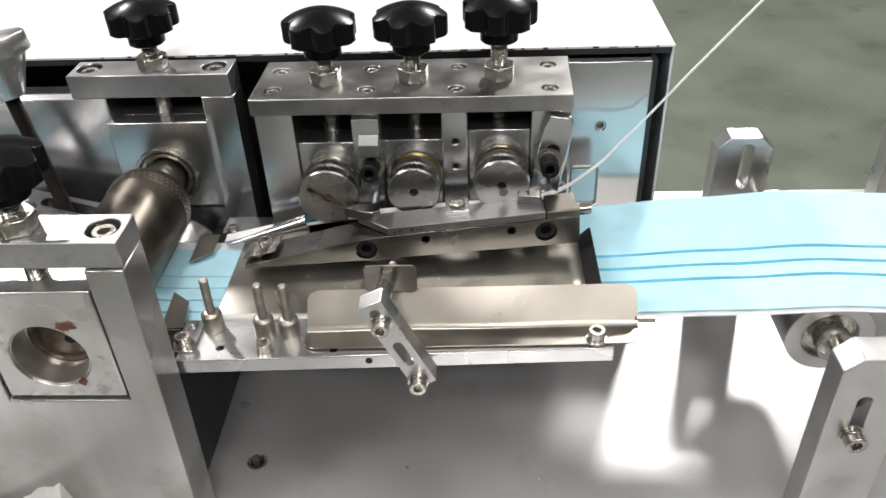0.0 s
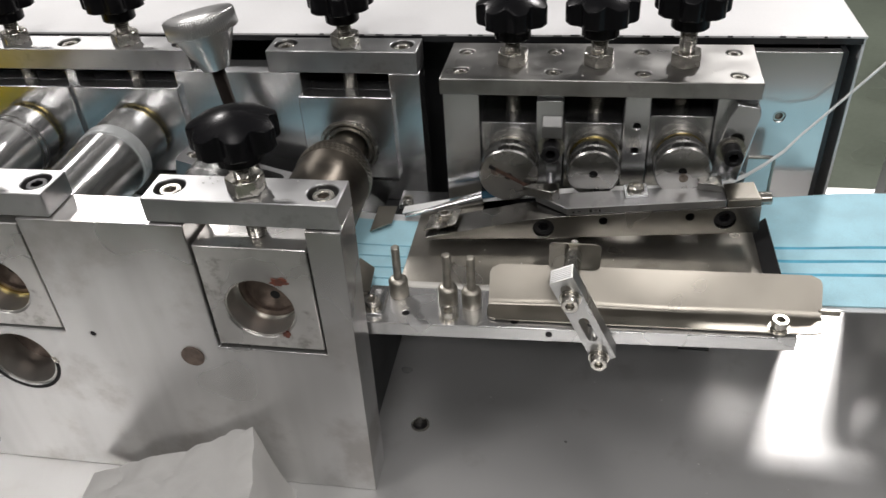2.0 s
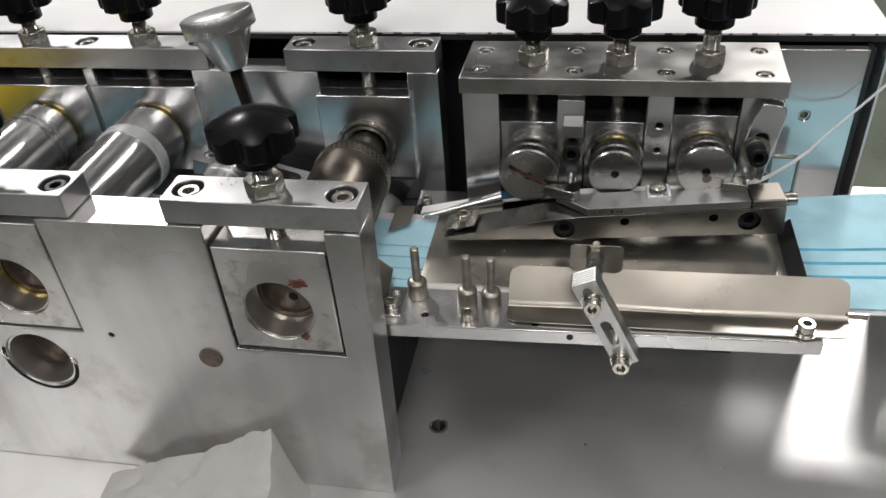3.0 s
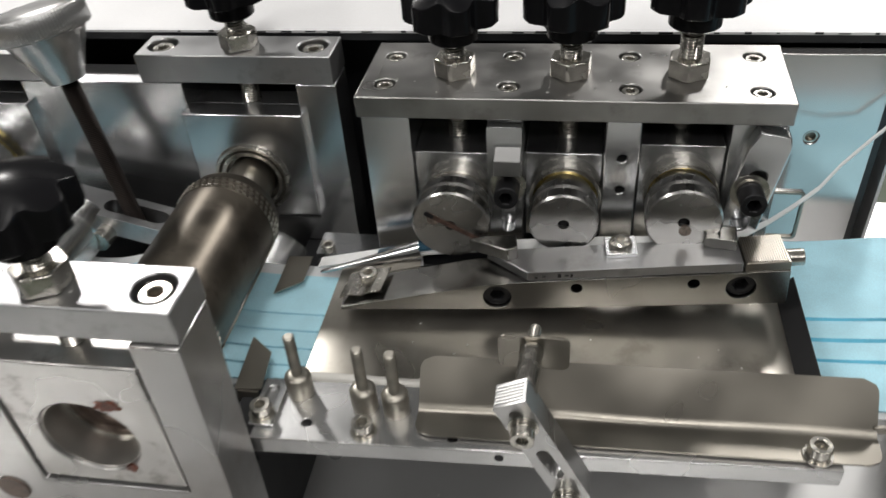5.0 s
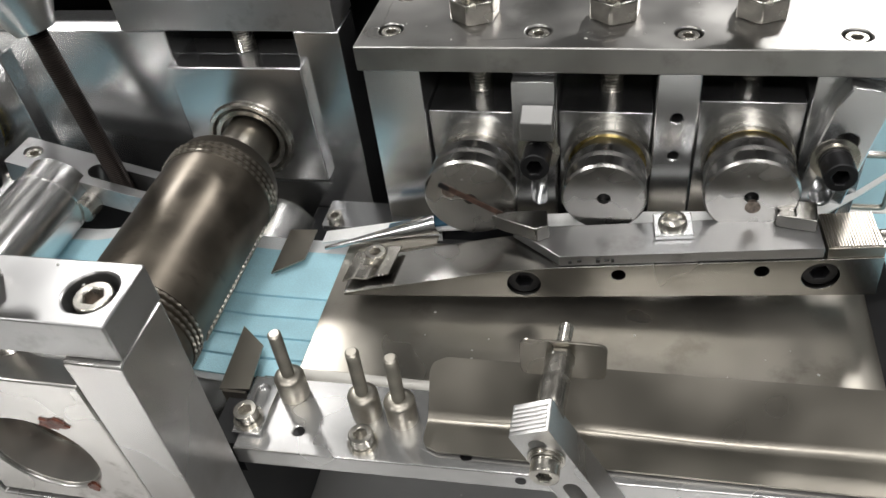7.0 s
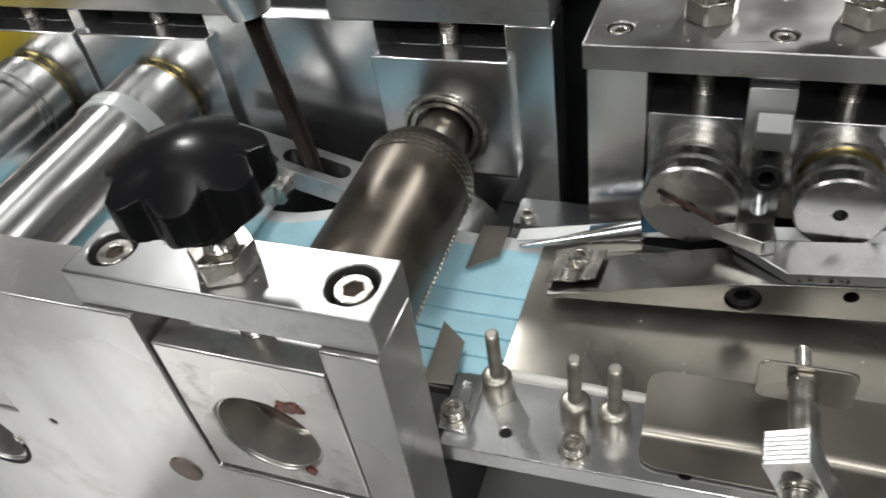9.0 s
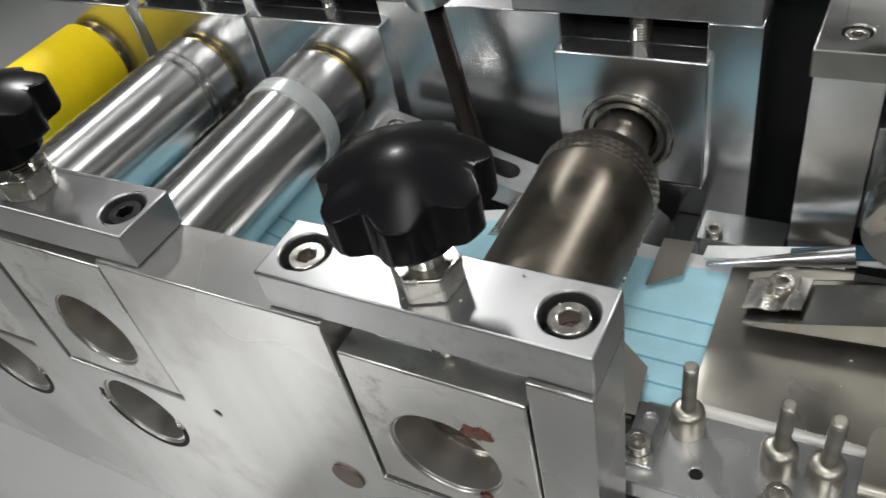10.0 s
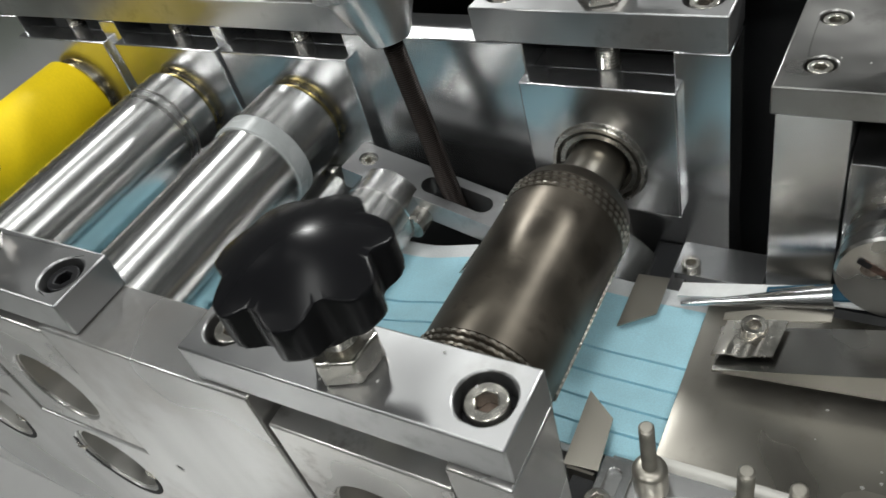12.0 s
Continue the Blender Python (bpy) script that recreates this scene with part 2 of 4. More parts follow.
def lathe(profile, at, to, seg=40, arc=360.0, lobes=None):
    """Turns (radius, height) pairs round the line from at towards to; heights in metres from at."""
    at = Vector(at)
    q = (Vector(to) - at).normalized().to_track_quat("Z", "Y").to_matrix().to_4x4()
    m = Matrix.Translation(at) @ q
    bm = bmesh.new()
    closed = arc >= 360
    n = seg if closed else seg + 1
    rows = []
    for r, h in profile:
        row = []
        for k in range(n):
            a = radians(arc) * k / seg
            rr = lobes(r, h, a) if lobes else r
            row.append(bm.verts.new(m @ Vector((rr * math.cos(a), rr * math.sin(a), h))))
        rows.append(row)
    for r0, r1 in zip(rows, rows[1:]):
        for k in range(seg):
            bm.faces.new((r0[k], r0[(k + 1) % n], r1[(k + 1) % n], r1[k]))
    if closed:
        for row in (rows[0], rows[-1]):
            bm.faces.new(row)
    return bm


def cyl(a, b, r, seg=32):
    return lathe([(r, 0), (r, (Vector(b) - Vector(a)).length)], a, b, seg)


def tube(a, b, r, r_in, seg=40):
    h = (Vector(b) - Vector(a)).length
    bm = lathe([(r_in, 0), (r, 0), (r, h), (r_in, h), (r_in, 0.00001)], a, b, seg)
    for f in [f for f in bm.faces if len(f.verts) > 4]:
        bm.faces.remove(f)
    bmesh.ops.remove_doubles(bm, verts=bm.verts, dist=0.00002)
    return bm


def threaded(a, b, r, pitch=0.0011, seg=20, root=0.88):
    h = (Vector(b) - Vector(a)).length
    prof = []
    for k in range(int(h / pitch)):
        prof += [(r * root, k * pitch), (r, k * pitch + pitch * 0.5)]
    return lathe(prof + [(r * 0.88, h)], a, b, seg)


def swept(points, widths, thick, side=(0, 1, 0)):
    """A flat strip that follows points; widths across `side`."""
    bm = bmesh.new()
    rows = []
    s = Vector(side)
    for k, p in enumerate(points):
        p = Vector(p)
        d = (Vector(points[min(k + 1, len(points) - 1)]) - Vector(points[max(k - 1, 0)])).normalized()
        n = d.cross(s).normalized() * thick / 2
        w = s * widths[k] / 2
        rows.append([bm.verts.new(q) for q in (p - w - n, p + w - n, p + w + n, p - w + n)])
    for a, b in zip(rows, rows[1:]):
        for k in range(4):
            bm.faces.new((a[k], a[(k + 1) % 4], b[(k + 1) % 4], b[k]))
    bm.faces.new(rows[0])
    bm.faces.new(rows[-1])
    return bm


# ---- fasteners ----
def screw_bmesh(at, way, r, h):
    """A socket head: a hexagon hole sunk in a cylinder that starts at `at` and rises along `way`."""
    bm = prism(ring(0, 0, r, 28), [ring(0, 0, r * 0.56, 6)], "z", h * 0.15, h)
    bm = join(bm, lathe([(r, 0), (r, h * 0.15)], (0, 0, 0), (0, 0, 1), 28))
    m = Matrix.Translation(at) @ Vector(way).normalized().to_track_quat("Z", "Y").to_matrix().to_4x4()
    bmesh.ops.transform(bm, matrix=m, verts=bm.verts)
    return bm


def cap_screw(at, way, r, h, material=None, washer=True, label="nickel socket head cap screw with washer", group="", washer_r=1.28):
    t = thing("cap_screw", at, label, "screw", group)
    w = Vector(way).normalized()
    base = Vector(at)
    if washer:
        part("washer", tube(base, base + w * 0.0009, r * washer_r, r * 0.6), NICKEL, t)
        part("split_washer", tube(base + w * 0.0009, base + w * 0.0019, r * 1.1, r * 0.6), NICKEL, t)
        base = base + w * 0.0019
    part("head", screw_bmesh(base, w, r, h), material or NICKEL, t, bevel=0.0004)
    return t


def hex_nut(name, at, r, h, parent, label="zinc hexagon nut"):
    x, y, z = at
    bm = prism(ring(x, y, r, 6, 0.4), [], "z", z, z + h)
    return part(name, bm, NICKEL, parent, label, bevel=0.0007)


def knob_shape(r, h, a):
    """A domed knob cut by a star outline: seven broad lobes with scooped gaps between them."""
    gap = (0.5 - 0.5 * math.cos(7 * a)) ** 1.5
    return min(r, 0.0210 - 0.0041 * gap) if r > 0.0112 else r


def star_knob(x, y, z_base, lift=0.0, turn=0.0, label="black bakelite star knob on a zinc stud", group="star knobs", stud_to=None, size=1.0, tall=1.0):
    """A star knob: hexagon nut on z_base, threaded stud, and the lobed head."""
    t = thing("star_knob", (x, y, z_base), label, "knob", group)
    hex_nut("nut", (x, y, z_base), 0.0092, 0.0080, t)
    top = z_base + 0.0135 + lift
    low = stud_to if stud_to else z_base - 0.01
    part("stud", threaded((x, y, low), (x, y, top + 0.004), 0.0047, 0.0013), NICKEL, t, "threaded zinc stud")
    prof = [(0.0096, 0), (0.0106, 0.0008), (0.0109, 0.0084), (0.0150, 0.0086), (0.0174, 0.0087), (0.0190, 0.0088), (0.0202, 0.0090), (0.0208, 0.0095), (0.0210, 0.0104), (0.0210, 0.0176), (0.0209, 0.0182)]
    prof += [(0.0207 - 0.00045 * k, 0.0187 + 0.00022 * k) for k in range(9)] + [(0.0166 * (1 - k / 8), 0.0247 - 0.0041 * (1 - k / 8) ** 1.8) for k in range(1, 8)] + [(0.0004, 0.0247)]
    bm = lathe(prof, (0, 0, 0), (0, 0, 1), 168, lobes=knob_shape)
    bmesh.ops.transform(bm, matrix=pose(x, y, top, 0, 0, turn) @ Matrix.Diagonal((size, size, tall, 1)), verts=bm.verts)
    part("knob", bm, KNOB, t, angle=44)
    return t


# ---- hall ----
floor = solid("floor", box(-7, 7, -7, 7, FLOOR - 0.1, FLOOR), GREEN, "worn green epoxy factory floor with dark stains", "floor")
ceiling = solid("ceiling", box(-7, 7, -7, 7, CEIL, CEIL + 0.1), ROOF, "dark grey painted hall ceiling", "ceiling")
solid("wall_north", box(-7, 7, 7, 7.1, FLOOR, CEIL), WALL, "plain grey hall wall", "wall")
solid("wall_south", box(-7, 7, -7.1, -7, FLOOR, CEIL), WALL, "plain grey hall wall", "wall")
solid("wall_east", box(7, 7.1, -7, 7, FLOOR, CEIL), WALL, "plain grey hall wall", "wall")
solid("wall_west", box(-7.1, -7, -7, 7, FLOOR, CEIL), WALL, "plain grey hall wall", "wall")


def ceiling_light(x, y, sx, sy):
    t = thing("ceiling_light", (x, y, CEIL - 0.06), "white strip light fixed under the hall ceiling", "lamp", "hall lights")
    part("housing", box(x - sx / 2 - 0.03, x + sx / 2 + 0.03, y - sy / 2 - 0.03, y + sy / 2 + 0.03, CEIL - 0.06, CEIL - 0.002), WHITE, t, bevel=0.004)
    part("diffuser", box(x - sx / 2, x + sx / 2, y - sy / 2, y + sy / 2, CEIL - 0.075, CEIL - 0.0601), LAMP, t)


for lx in (-4.2, -1.4, 1.6, 4.4):
    for ly in (-4.4, -0.9, 1.3, 5.4):
        ceiling_light(lx, ly, 1.5, 0.16)

# ---- bench with the machine's base plate ----
bench = thing("machine_bench", (0, 0.35, FLOOR), "grey machine bench with a satin metal base plate", "bench")
hole_at = [(-0.0738, 0.3715, 0.0058)]
part("base_plate", prism([(-0.9, 0.10), (0.62, 0.10), (0.62, 0.672), (-0.9, 0.672)], [ring(x, y, r, 24) for x, y, r in hole_at], "z", TZ - 0.012, TZ), BASEPLATE, bench, "satin metal base plate", bevel=0.0006)
part("hole_insert", tube((-0.0738, 0.3715, TZ - 0.010), (-0.0738, 0.3715, TZ + 0.0004), 0.0057, 0.0046), NICKEL, bench, "pressed steel hole insert")
# black bottom paints the shade inside the insert
part("hole_bottom_shade", cyl((-0.0738, 0.3715, TZ - 0.011), (-0.0738, 0.3715, TZ - 0.004), 0.0049), BLACK_OX, bench)
part("cabinet", box(-0.88, 0.60, 0.12, 0.65, FLOOR, TZ - 0.0122), WHITE, bench, "white painted bench cabinet")

# ---- front side plate ----
FY0, FY1, FTOP, FRX = 0.319, 0.342, 0.194, -0.087
front_slots = [(-0.163, -0.104, 0.117), (-0.312, -0.249, 0.121), (-0.395, -0.332, 0.121)]
outline = [(-0.62, TZ), (FRX - 0.0035, TZ), (FRX, FTOP)]
for x0, x1, zb in front_slots:
    outline += [(x1, FTOP), (x1, zb), (x0, zb), (x0, FTOP)]
outline += [(-0.62, FTOP)]
low_bores = [(-0.2845, 0.0965), (-0.3665, 0.0975)]
fp = thing("side_plate", (-0.3, 0.33, TZ), "ground steel side plate standing on the base plate, smudged", "side plate", "side plates")
part("plate", prism(outline, [ring(x, z, 0.0200, 40) for x, z in low_bores] + [ring(-0.233, 0.1205, 0.0016, 12)], "y", FY0, FY1), PLATE, fp, bevel=0.0006)
part("plug", cyl((-0.179, FY0 - 0.0008, 0.1095), (-0.179, FY0 + 0.004, 0.1095), 0.0064), PLUGM, fp, "brownish steel plug")
# black plug just below the face paints the hole dark
part("pin_hole_shade", cyl((-0.233, FY0 + 0.0003, 0.1205), (-0.233, FY1 - 0.002, 0.1205), 0.00165, 12), MATT, fp)
for x, z in low_bores:
    part("bushing", tube((x, FY0 + 0.0012, z), (x, FY1, z), 0.0199, 0.0186), BORE, fp, "honed bearing bushing")
    part("bearing", lathe([(0.0185, 0), (0.0185, 0.002), (0.012, 0.002), (0.0115, 0.0015), (0.006, 0.0015), (0.0055, 0.001), (0.0004, 0.001)], (x, FY1 - 0.001, z), (x, FY0, z), 36), PLUGM, fp)
    arc = [radians(158 + 208 * k / 30) for k in range(31)]
    pts = [(x + 0.0224 * math.cos(q), z + 0.0224 * math.sin(q)) for q in arc] + [(x + 0.0203 * math.cos(q), z + 0.0203 * math.sin(q)) for q in reversed(arc)]
    # no groove is cut: a raised black arc paints its shade
    part("groove_shade_arc", prism(pts, [], "y", FY0 - 0.0003, FY0 + 0.0006), MATT, fp, "black arc painting the shade in the snap ring groove")
    for deg, seed in ((176, 1), (6, 2)):
        q = radians(deg)
        sxx, szz = x + 0.0214 * math.cos(q), z + 0.0214 * math.sin(q)
        bm = join(cyl((sxx, FY0 - 0.0012, szz), (sxx, FY0 + 0.001, szz), 0.0013, 10), cyl((sxx + 0.0011, FY0 - 0.0008, szz - 0.0016), (sxx + 0.0011, FY0 + 0.001, szz - 0.0016), 0.0009, 8), box(sxx - 0.0018, sxx + 0.0006, FY0 - 0.0007, FY0 + 0.001, szz + 0.0004, szz + 0.0018))
        part("snap_ring_clip", bm, NICKEL, fp, "bright clip of the snap ring", bevel=0.0002)


def slider_block(x0, x1, z0, z1, y0, y1, bore, cx, cz, group, gap=0.0012):
    t = thing("bearing_block", ((x0 + x1) / 2, (y0 + y1) / 2, z0), "smudged steel bearing block sliding in the side plate", "bearing block", group)
    part("block", prism([(x0 + gap, z0), (x1 - gap, z0), (x1 - gap, z1), (x0 + gap, z1)], [ring(cx, cz, bore, 44)], "y", y0, y1), SLIDER, t, bevel=0.0007)
    return t


for x0, x1, z0, z1, cx, cz in ((-0.163, -0.104, 0.1195, 0.1825, -0.135, 0.1445), (-0.312, -0.249, 0.1225, 0.1905, -0.279, 0.149), (-0.395, -0.332, 0.1225, 0.1905, -0.362, 0.149)):
    sb = slider_block(x0, x1, z0, z1, FY0 + 0.0006, FY1 - 0.003, 0.0182, cx, cz, "front bearing blocks")
    part("liner", tube((cx, FY0 + 0.0020, cz), (cx, FY1 - 0.0032, cz), 0.01815, 0.0175), BORE, sb, "honed bore")
    part("bearing", lathe([(0.0174, 0), (0.0174, 0.0030), (0.0140, 0.0030), (0.0135, 0.0012), (0.0060, 0.0012), (0.0056, 0.0004), (0.0004, 0.0004)], (cx, FY1 - 0.004, cz), (cx, FY0, cz), 44), PLUGM, sb, "recessed brownish bearing")
    part("race", tube((cx, FY1 - 0.0085, cz), (cx, FY1 - 0.0070, cz), 0.0173, 0.0161), BRASS if cx < -0.2 else NICKEL, sb, "thin bearing race")


def grease(name, x, z, w, h, y, parent, seed):
    rnd = random.Random(seed)
    pts = []
    for k in range(18):
        a = 2 * math.pi * k / 18
        rr = 0.55 + 0.55 * rnd.random()
        pts.append((x + w * rr * math.cos(a), z + h * rr * math.sin(a)))
    return part(name, prism(pts, [], "y", y - 0.0006, y + 0.0004), RUST, parent, "dried red-brown grease")


first_block = bpy.data.objects["bearing_block"]
grease("grease", -0.1215, 0.1635, 0.0052, 0.0028, FY0 + 0.0006, first_block, 3)
grease("grease", -0.1235, 0.1290, 0.0022, 0.0024, FY0 + 0.0006, first_block, 5)


def top_bar(x0, x1, y0, y1, z0, z1, screws, label, group):
    """A cross bar with sunk cap screws; returns the thing."""
    t = thing("cross_bar", ((x0 + x1) / 2, (y0 + y1) / 2, z0), label, "cross bar", group)
    part("bar", prism([(x0, y0), (x1, y0), (x1, y1), (x0, y1)], [ring(x, y, 0.0072, 32) for x, y in screws], "z", z0, z1), STEEL_H, t, bevel=0.0006)
    for x, y in screws:
        # bore floor in black, its shade put into the colour
        part("floor_of_bore", cyl((x, y, z0 + 0.0005), (x, y, z1 - 0.0075), 0.0071), BLACK_OX, t)
        dark = (x, y) == (-0.240, 0.3315)
        head = part("cap_screw", screw_bmesh((x, y, z1 - 0.0075), (0, 0, 1), 0.0052, 0.0062), BLACK_OX if dark else NICKEL, t, "sunk socket head screw", bevel=0.0004)
        if not dark:
            # brown disc paints the reflection at the socket's bottom
            part("socket_floor", prism(ring(x, y, 0.0028, 6), [], "z", z1 - 0.0066, z1 - 0.0058), PLUGM, head, "socket floor with its brown reflection painted on")
    return t


BZ = 0.2075
top_bar(-0.181, -0.087, 0.3205, 0.3425, 0.1945, BZ, [(-0.171, 0.3315), (-0.0965, 0.3315)], "milled steel cross bar screwed on the front side plate", "cross bars")
top_bar(-0.47, -0.231, 0.3205, 0.3425, 0.1945, BZ, [(-0.240, 0.3315), (-0.321, 0.3315), (-0.403, 0.3315)], "long milled steel cross bar screwed on the front side plate", "cross bars")
star_knob(-0.1325, 0.3315, BZ, 0.0020, 12, stud_to=0.1826, size=0.97)
star_knob(-0.281, 0.3315, BZ, 0.0, 30, stud_to=0.1906)
star_knob(-0.362, 0.3315, BZ, 0.0, 5, stud_to=0.1906)

# ---- rear side plate ----
RY0, RY1 = 0.4915, 0.511
rear_slots = [(-0.162, -0.1005, 0.1145), (-0.318, -0.2435, 0.1145), (-0.3935, -0.3215, 0.1145), (-0.475, -0.402, 0.1145)]
outline = [(-0.62, TZ), (-0.083, TZ), (-0.083, 0.192)]
for x0, x1, zb in rear_slots:
    outline += [(x1 - 0.002, 0.192), (x1 - 0.002, zb), (x0 + 0.002, zb), (x0 + 0.002, 0.192)]
outline += [(-0.62, 0.192)]
rp = thing("side_plate", (-0.3, 0.5, TZ), "ground steel rear side plate with bearing slots", "side plate", "side plates")
part("plate", prism(outline, [], "y", RY0, RY1), STEEL, rp, bevel=0.0006)
rear_centres = [(-0.1325, 0.1415), (-0.281, 0.1475), (-0.361, 0.1475), (-0.442, 0.1475)]
rear_tops = [0.1780, 0.1820, 0.1820, 0.1820]
for (x0, x1, zb), (cx, cz), zt in zip(rear_slots, rear_centres, rear_tops):
    t = thing("bearing_block", (cx, 0.498, zb), "ground steel rear bearing block with a flanged bearing", "bearing block", "rear bearing blocks")
    part("block", prism([(x0, 0.1190), (x1, 0.1190), (x1, zt), (x0, zt)], [ring(cx, cz, 0.0192, 44)], "y", 0.4865, 0.4985), STEEL, t, bevel=0.0007)
    part("tongue", box(x0 + 0.0022, x1 - 0.0022, 0.4986, RY1, 0.1165, zt), STEEL, t)
    part("flange", tube((cx, 0.4845, cz), (cx, 0.4985, cz), 0.0191, 0.0177), NICKEL, t, "polished bearing flange")
    part("inner_race", tube((cx, 0.4850, cz), (cx, 0.4985, cz), 0.0160, 0.0140), NICKEL, t)
    part("seal", tube((cx, 0.4885, cz), (cx, 0.4985, cz), 0.0176, 0.0122), BRASS if x0 < -0.2 else SHEET, t)
    if x0 < -0.2:
        part("dust_cap", tube((cx, 0.4834, cz), (cx, 0.4846, cz), 0.0207, 0.0193), BRASS, t, "gold zinc dust cap")
top_bar(-0.1800, -0.0835, 0.4912, 0.5135, 0.1922, BZ - 0.001, [(-0.1700, 0.5030), (-0.0945, 0.5030)], "milled steel cross bar screwed on the rear side plate", "cross bars")
top_bar(-0.56, -0.232, 0.4912, 0.5135, 0.1922, BZ - 0.001, [(-0.240, 0.5030), (-0.321, 0.5030), (-0.398, 0.5030), (-0.480, 0.5030)], "long milled steel cross bar screwed on the rear side plate", "cross bars")
for k, (cx, cz) in enumerate(rear_centres):
    star_knob(cx + 0.002, 0.5025, BZ - 0.001, 0.0018 + 0.0008 * (k % 2), 17 * k, stud_to=rear_tops[k] + 0.0001, size=0.98, tall=1.05)

# ---- dark interior between and behind the plates; wall and floor added as its shade ----
solid("interior_shade_wall", box(-0.62, 0.165, 0.560, 0.565, TZ, 0.196), DARK, "black panel added for the shade inside the machine", "panel", bevel=0.0)
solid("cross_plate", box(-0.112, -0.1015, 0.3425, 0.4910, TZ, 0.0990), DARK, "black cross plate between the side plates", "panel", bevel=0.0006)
solid("interior_shade_floor", box(-0.60, -0.113, 0.3428, 0.4910, 0.060, 0.064), DARK, "dark sheet added for the shade between the side plates", "panel")

dowel = thing("dowel_pin", (-0.1010, 0.3500, 0.030), "steel dowel pin in the black cross plate", "pin")
part("pin", lathe([(0.0042, 0), (0.0042, 0.0045), (0.0036, 0.0052)], (-0.1014, 0.3490, 0.0290), (0, 0.3490, 0.0290), 24), NICKEL, dowel)

# ---- rollers ----
rolA = thing("embossing_roller", (-0.1335, 0.415, 0.1405), "dark hardened steel embossing roller with rows of fine teeth", "roller")
RA = 0.0235
body_y0, body_y1 = 0.3640, 0.4640
prof = [(0.0195, 0), (RA - 0.0014, 0.0010)]
BANDS = (0.3712, 0.3738, 0.3764, 0.4475, 0.4501, 0.4527)
prof += [(RA - 0.0007, 0.0016), (RA - 0.0002, 0.0032), (RA, 0.0042)]
for yb in BANDS:
    h = yb - body_y0
    prof += [(RA, h - 0.0013), (RA - 0.0006, h - 0.0011), (RA + 0.0002, h - 0.0006), (RA + 0.0002, h + 0.0006), (RA - 0.0006, h + 0.0011), (RA, h + 0.0013)]
prof += [(RA, 0.0908)]
prof += [(RA - 0.0008, 0.0918), (RA - 0.0012, 0.0955), (RA - 0.0026, 0.0978), (RA - 0.0055, 0.0994), (0.0145, 0.1000)]
part("body", lathe(prof, (-0.1335, body_y0, 0.1405), (-0.1335, body_y1, 0.1405), 96), DARK_ROLL, rolA)
part("neck", lathe([(0.0140, 0), (0.0140, 0.003), (0.0120, 0.0045), (0.0120, 0.037)], (-0.1335, 0.4638, 0.1405), (-0.1335, 0.6, 0.1405), 40), SHEET, rolA, "worn steel shaft neck")
part("shaft_end", cyl((-0.1335, 0.3365, 0.1405), (-0.1335, 0.3641, 0.1405), 0.0118), PLUGM, rolA)
# flat black disc as the shade of a centre hole
part("centre_hole_shade", cyl((-0.1335, 0.3363, 0.1405), (-0.1335, 0.3370, 0.1405), 0.0026, 14), MATT, rolA)


def teeth(cells, r, cx, cz, sx, sy, lift):
    """Small raised pads on a roller: cells of (angle in degrees, y)."""
    verts, faces = [], []
    for a, y in cells:
        a = radians(a)
        er, et = Vector((math.cos(a), 0, math.sin(a))), Vector((-math.sin(a), 0, math.cos(a)))
        c = Vector((cx, y, cz)) + er * (r - 0.0003)
        n = len(verts)
        for f, up in ((1.0, 0.0), (0.6, lift + 0.0003)):
            for u, v in ((-1, -1), (1, -1), (1, 1), (-1, 1)):
                verts.append(c + er * up + et * (u * sx * f / 2) + Vector((0, v * sy * f / 2, 0)))
        faces += [(n + 4, n + 5, n + 6, n + 7)] + [(n + k, n + (k + 1) % 4, n + 4 + (k + 1) % 4, n + 4 + k) for k in range(4)]
    me = bpy.data.meshes.new("teeth")
    me.from_pydata(verts, [], faces)
    bm = bmesh.new()
    bm.from_mesh(me)
    bpy.data.meshes.remove(me)
    return bm


cells = []
for k, yb in enumerate(BANDS):
    cells += [(a * 8.0 + 2.0 * (k % 3), yb) for a in range(45)]
# teeth lighter than the roller body: their glints put into the colour
edge_teeth = part("edge_teeth", teeth(cells, RA, -0.1335, 0.1405, 0.0023, 0.0015, 0.0008), SHEET, rolA, "triple bands of embossing teeth round both ends")
cells = [(a, 0.3826 + 0.0026 * k) for a in (-23, -18.5, -14, 14, 18.5, 23) for k in range(23)]
cross_teeth = part("cross_teeth", teeth(cells, RA, -0.1335, 0.1405, 0.0015, 0.0016, 0.0008), SHEET, rolA, "rows of embossing teeth across the roller")

for o in (edge_teeth, cross_teeth):
    tagged(o, kind="stuff")


def steel_roller(name, x, z, r, label, coating=CHROME):
    t = thing(name, (x, 0.415, z), label, "roller", "steel rollers")
    prof = [(r - 0.0010, 0), (r, 0.0010), (r, 0.1310), (r - 0.0012, 0.1320)]
    part("body", lathe(prof, (x, 0.3500, z), (x, 0.6, z), 72), coating, t)
    part("shaft", cyl((x, 0.4819, z), (x, 0.4995, z), 0.0117), NICKEL, t)
    end = part("shaft_end", cyl((x, 0.3365, z), (x, 0.3501, z), 0.0117), PLUGM, t, "brownish shaft end")
    # centre hole drawn as a black disc, painted shade
    part("centre_hole_shade", cyl((x, 0.3363, z), (x, 0.3370, z), 0.0022, 14), MATT, end)
    return t


rolC = steel_roller("drive_roller", -0.281, 0.1475, 0.0227, "polished steel roller with a milky plastic ring")
part("sleeve", tube((-0.281, 0.4470, 0.1475), (-0.281, 0.4562, 0.1475), 0.0236, 0.0224), PLASTIC, rolC, "milky plastic ring on the roller")
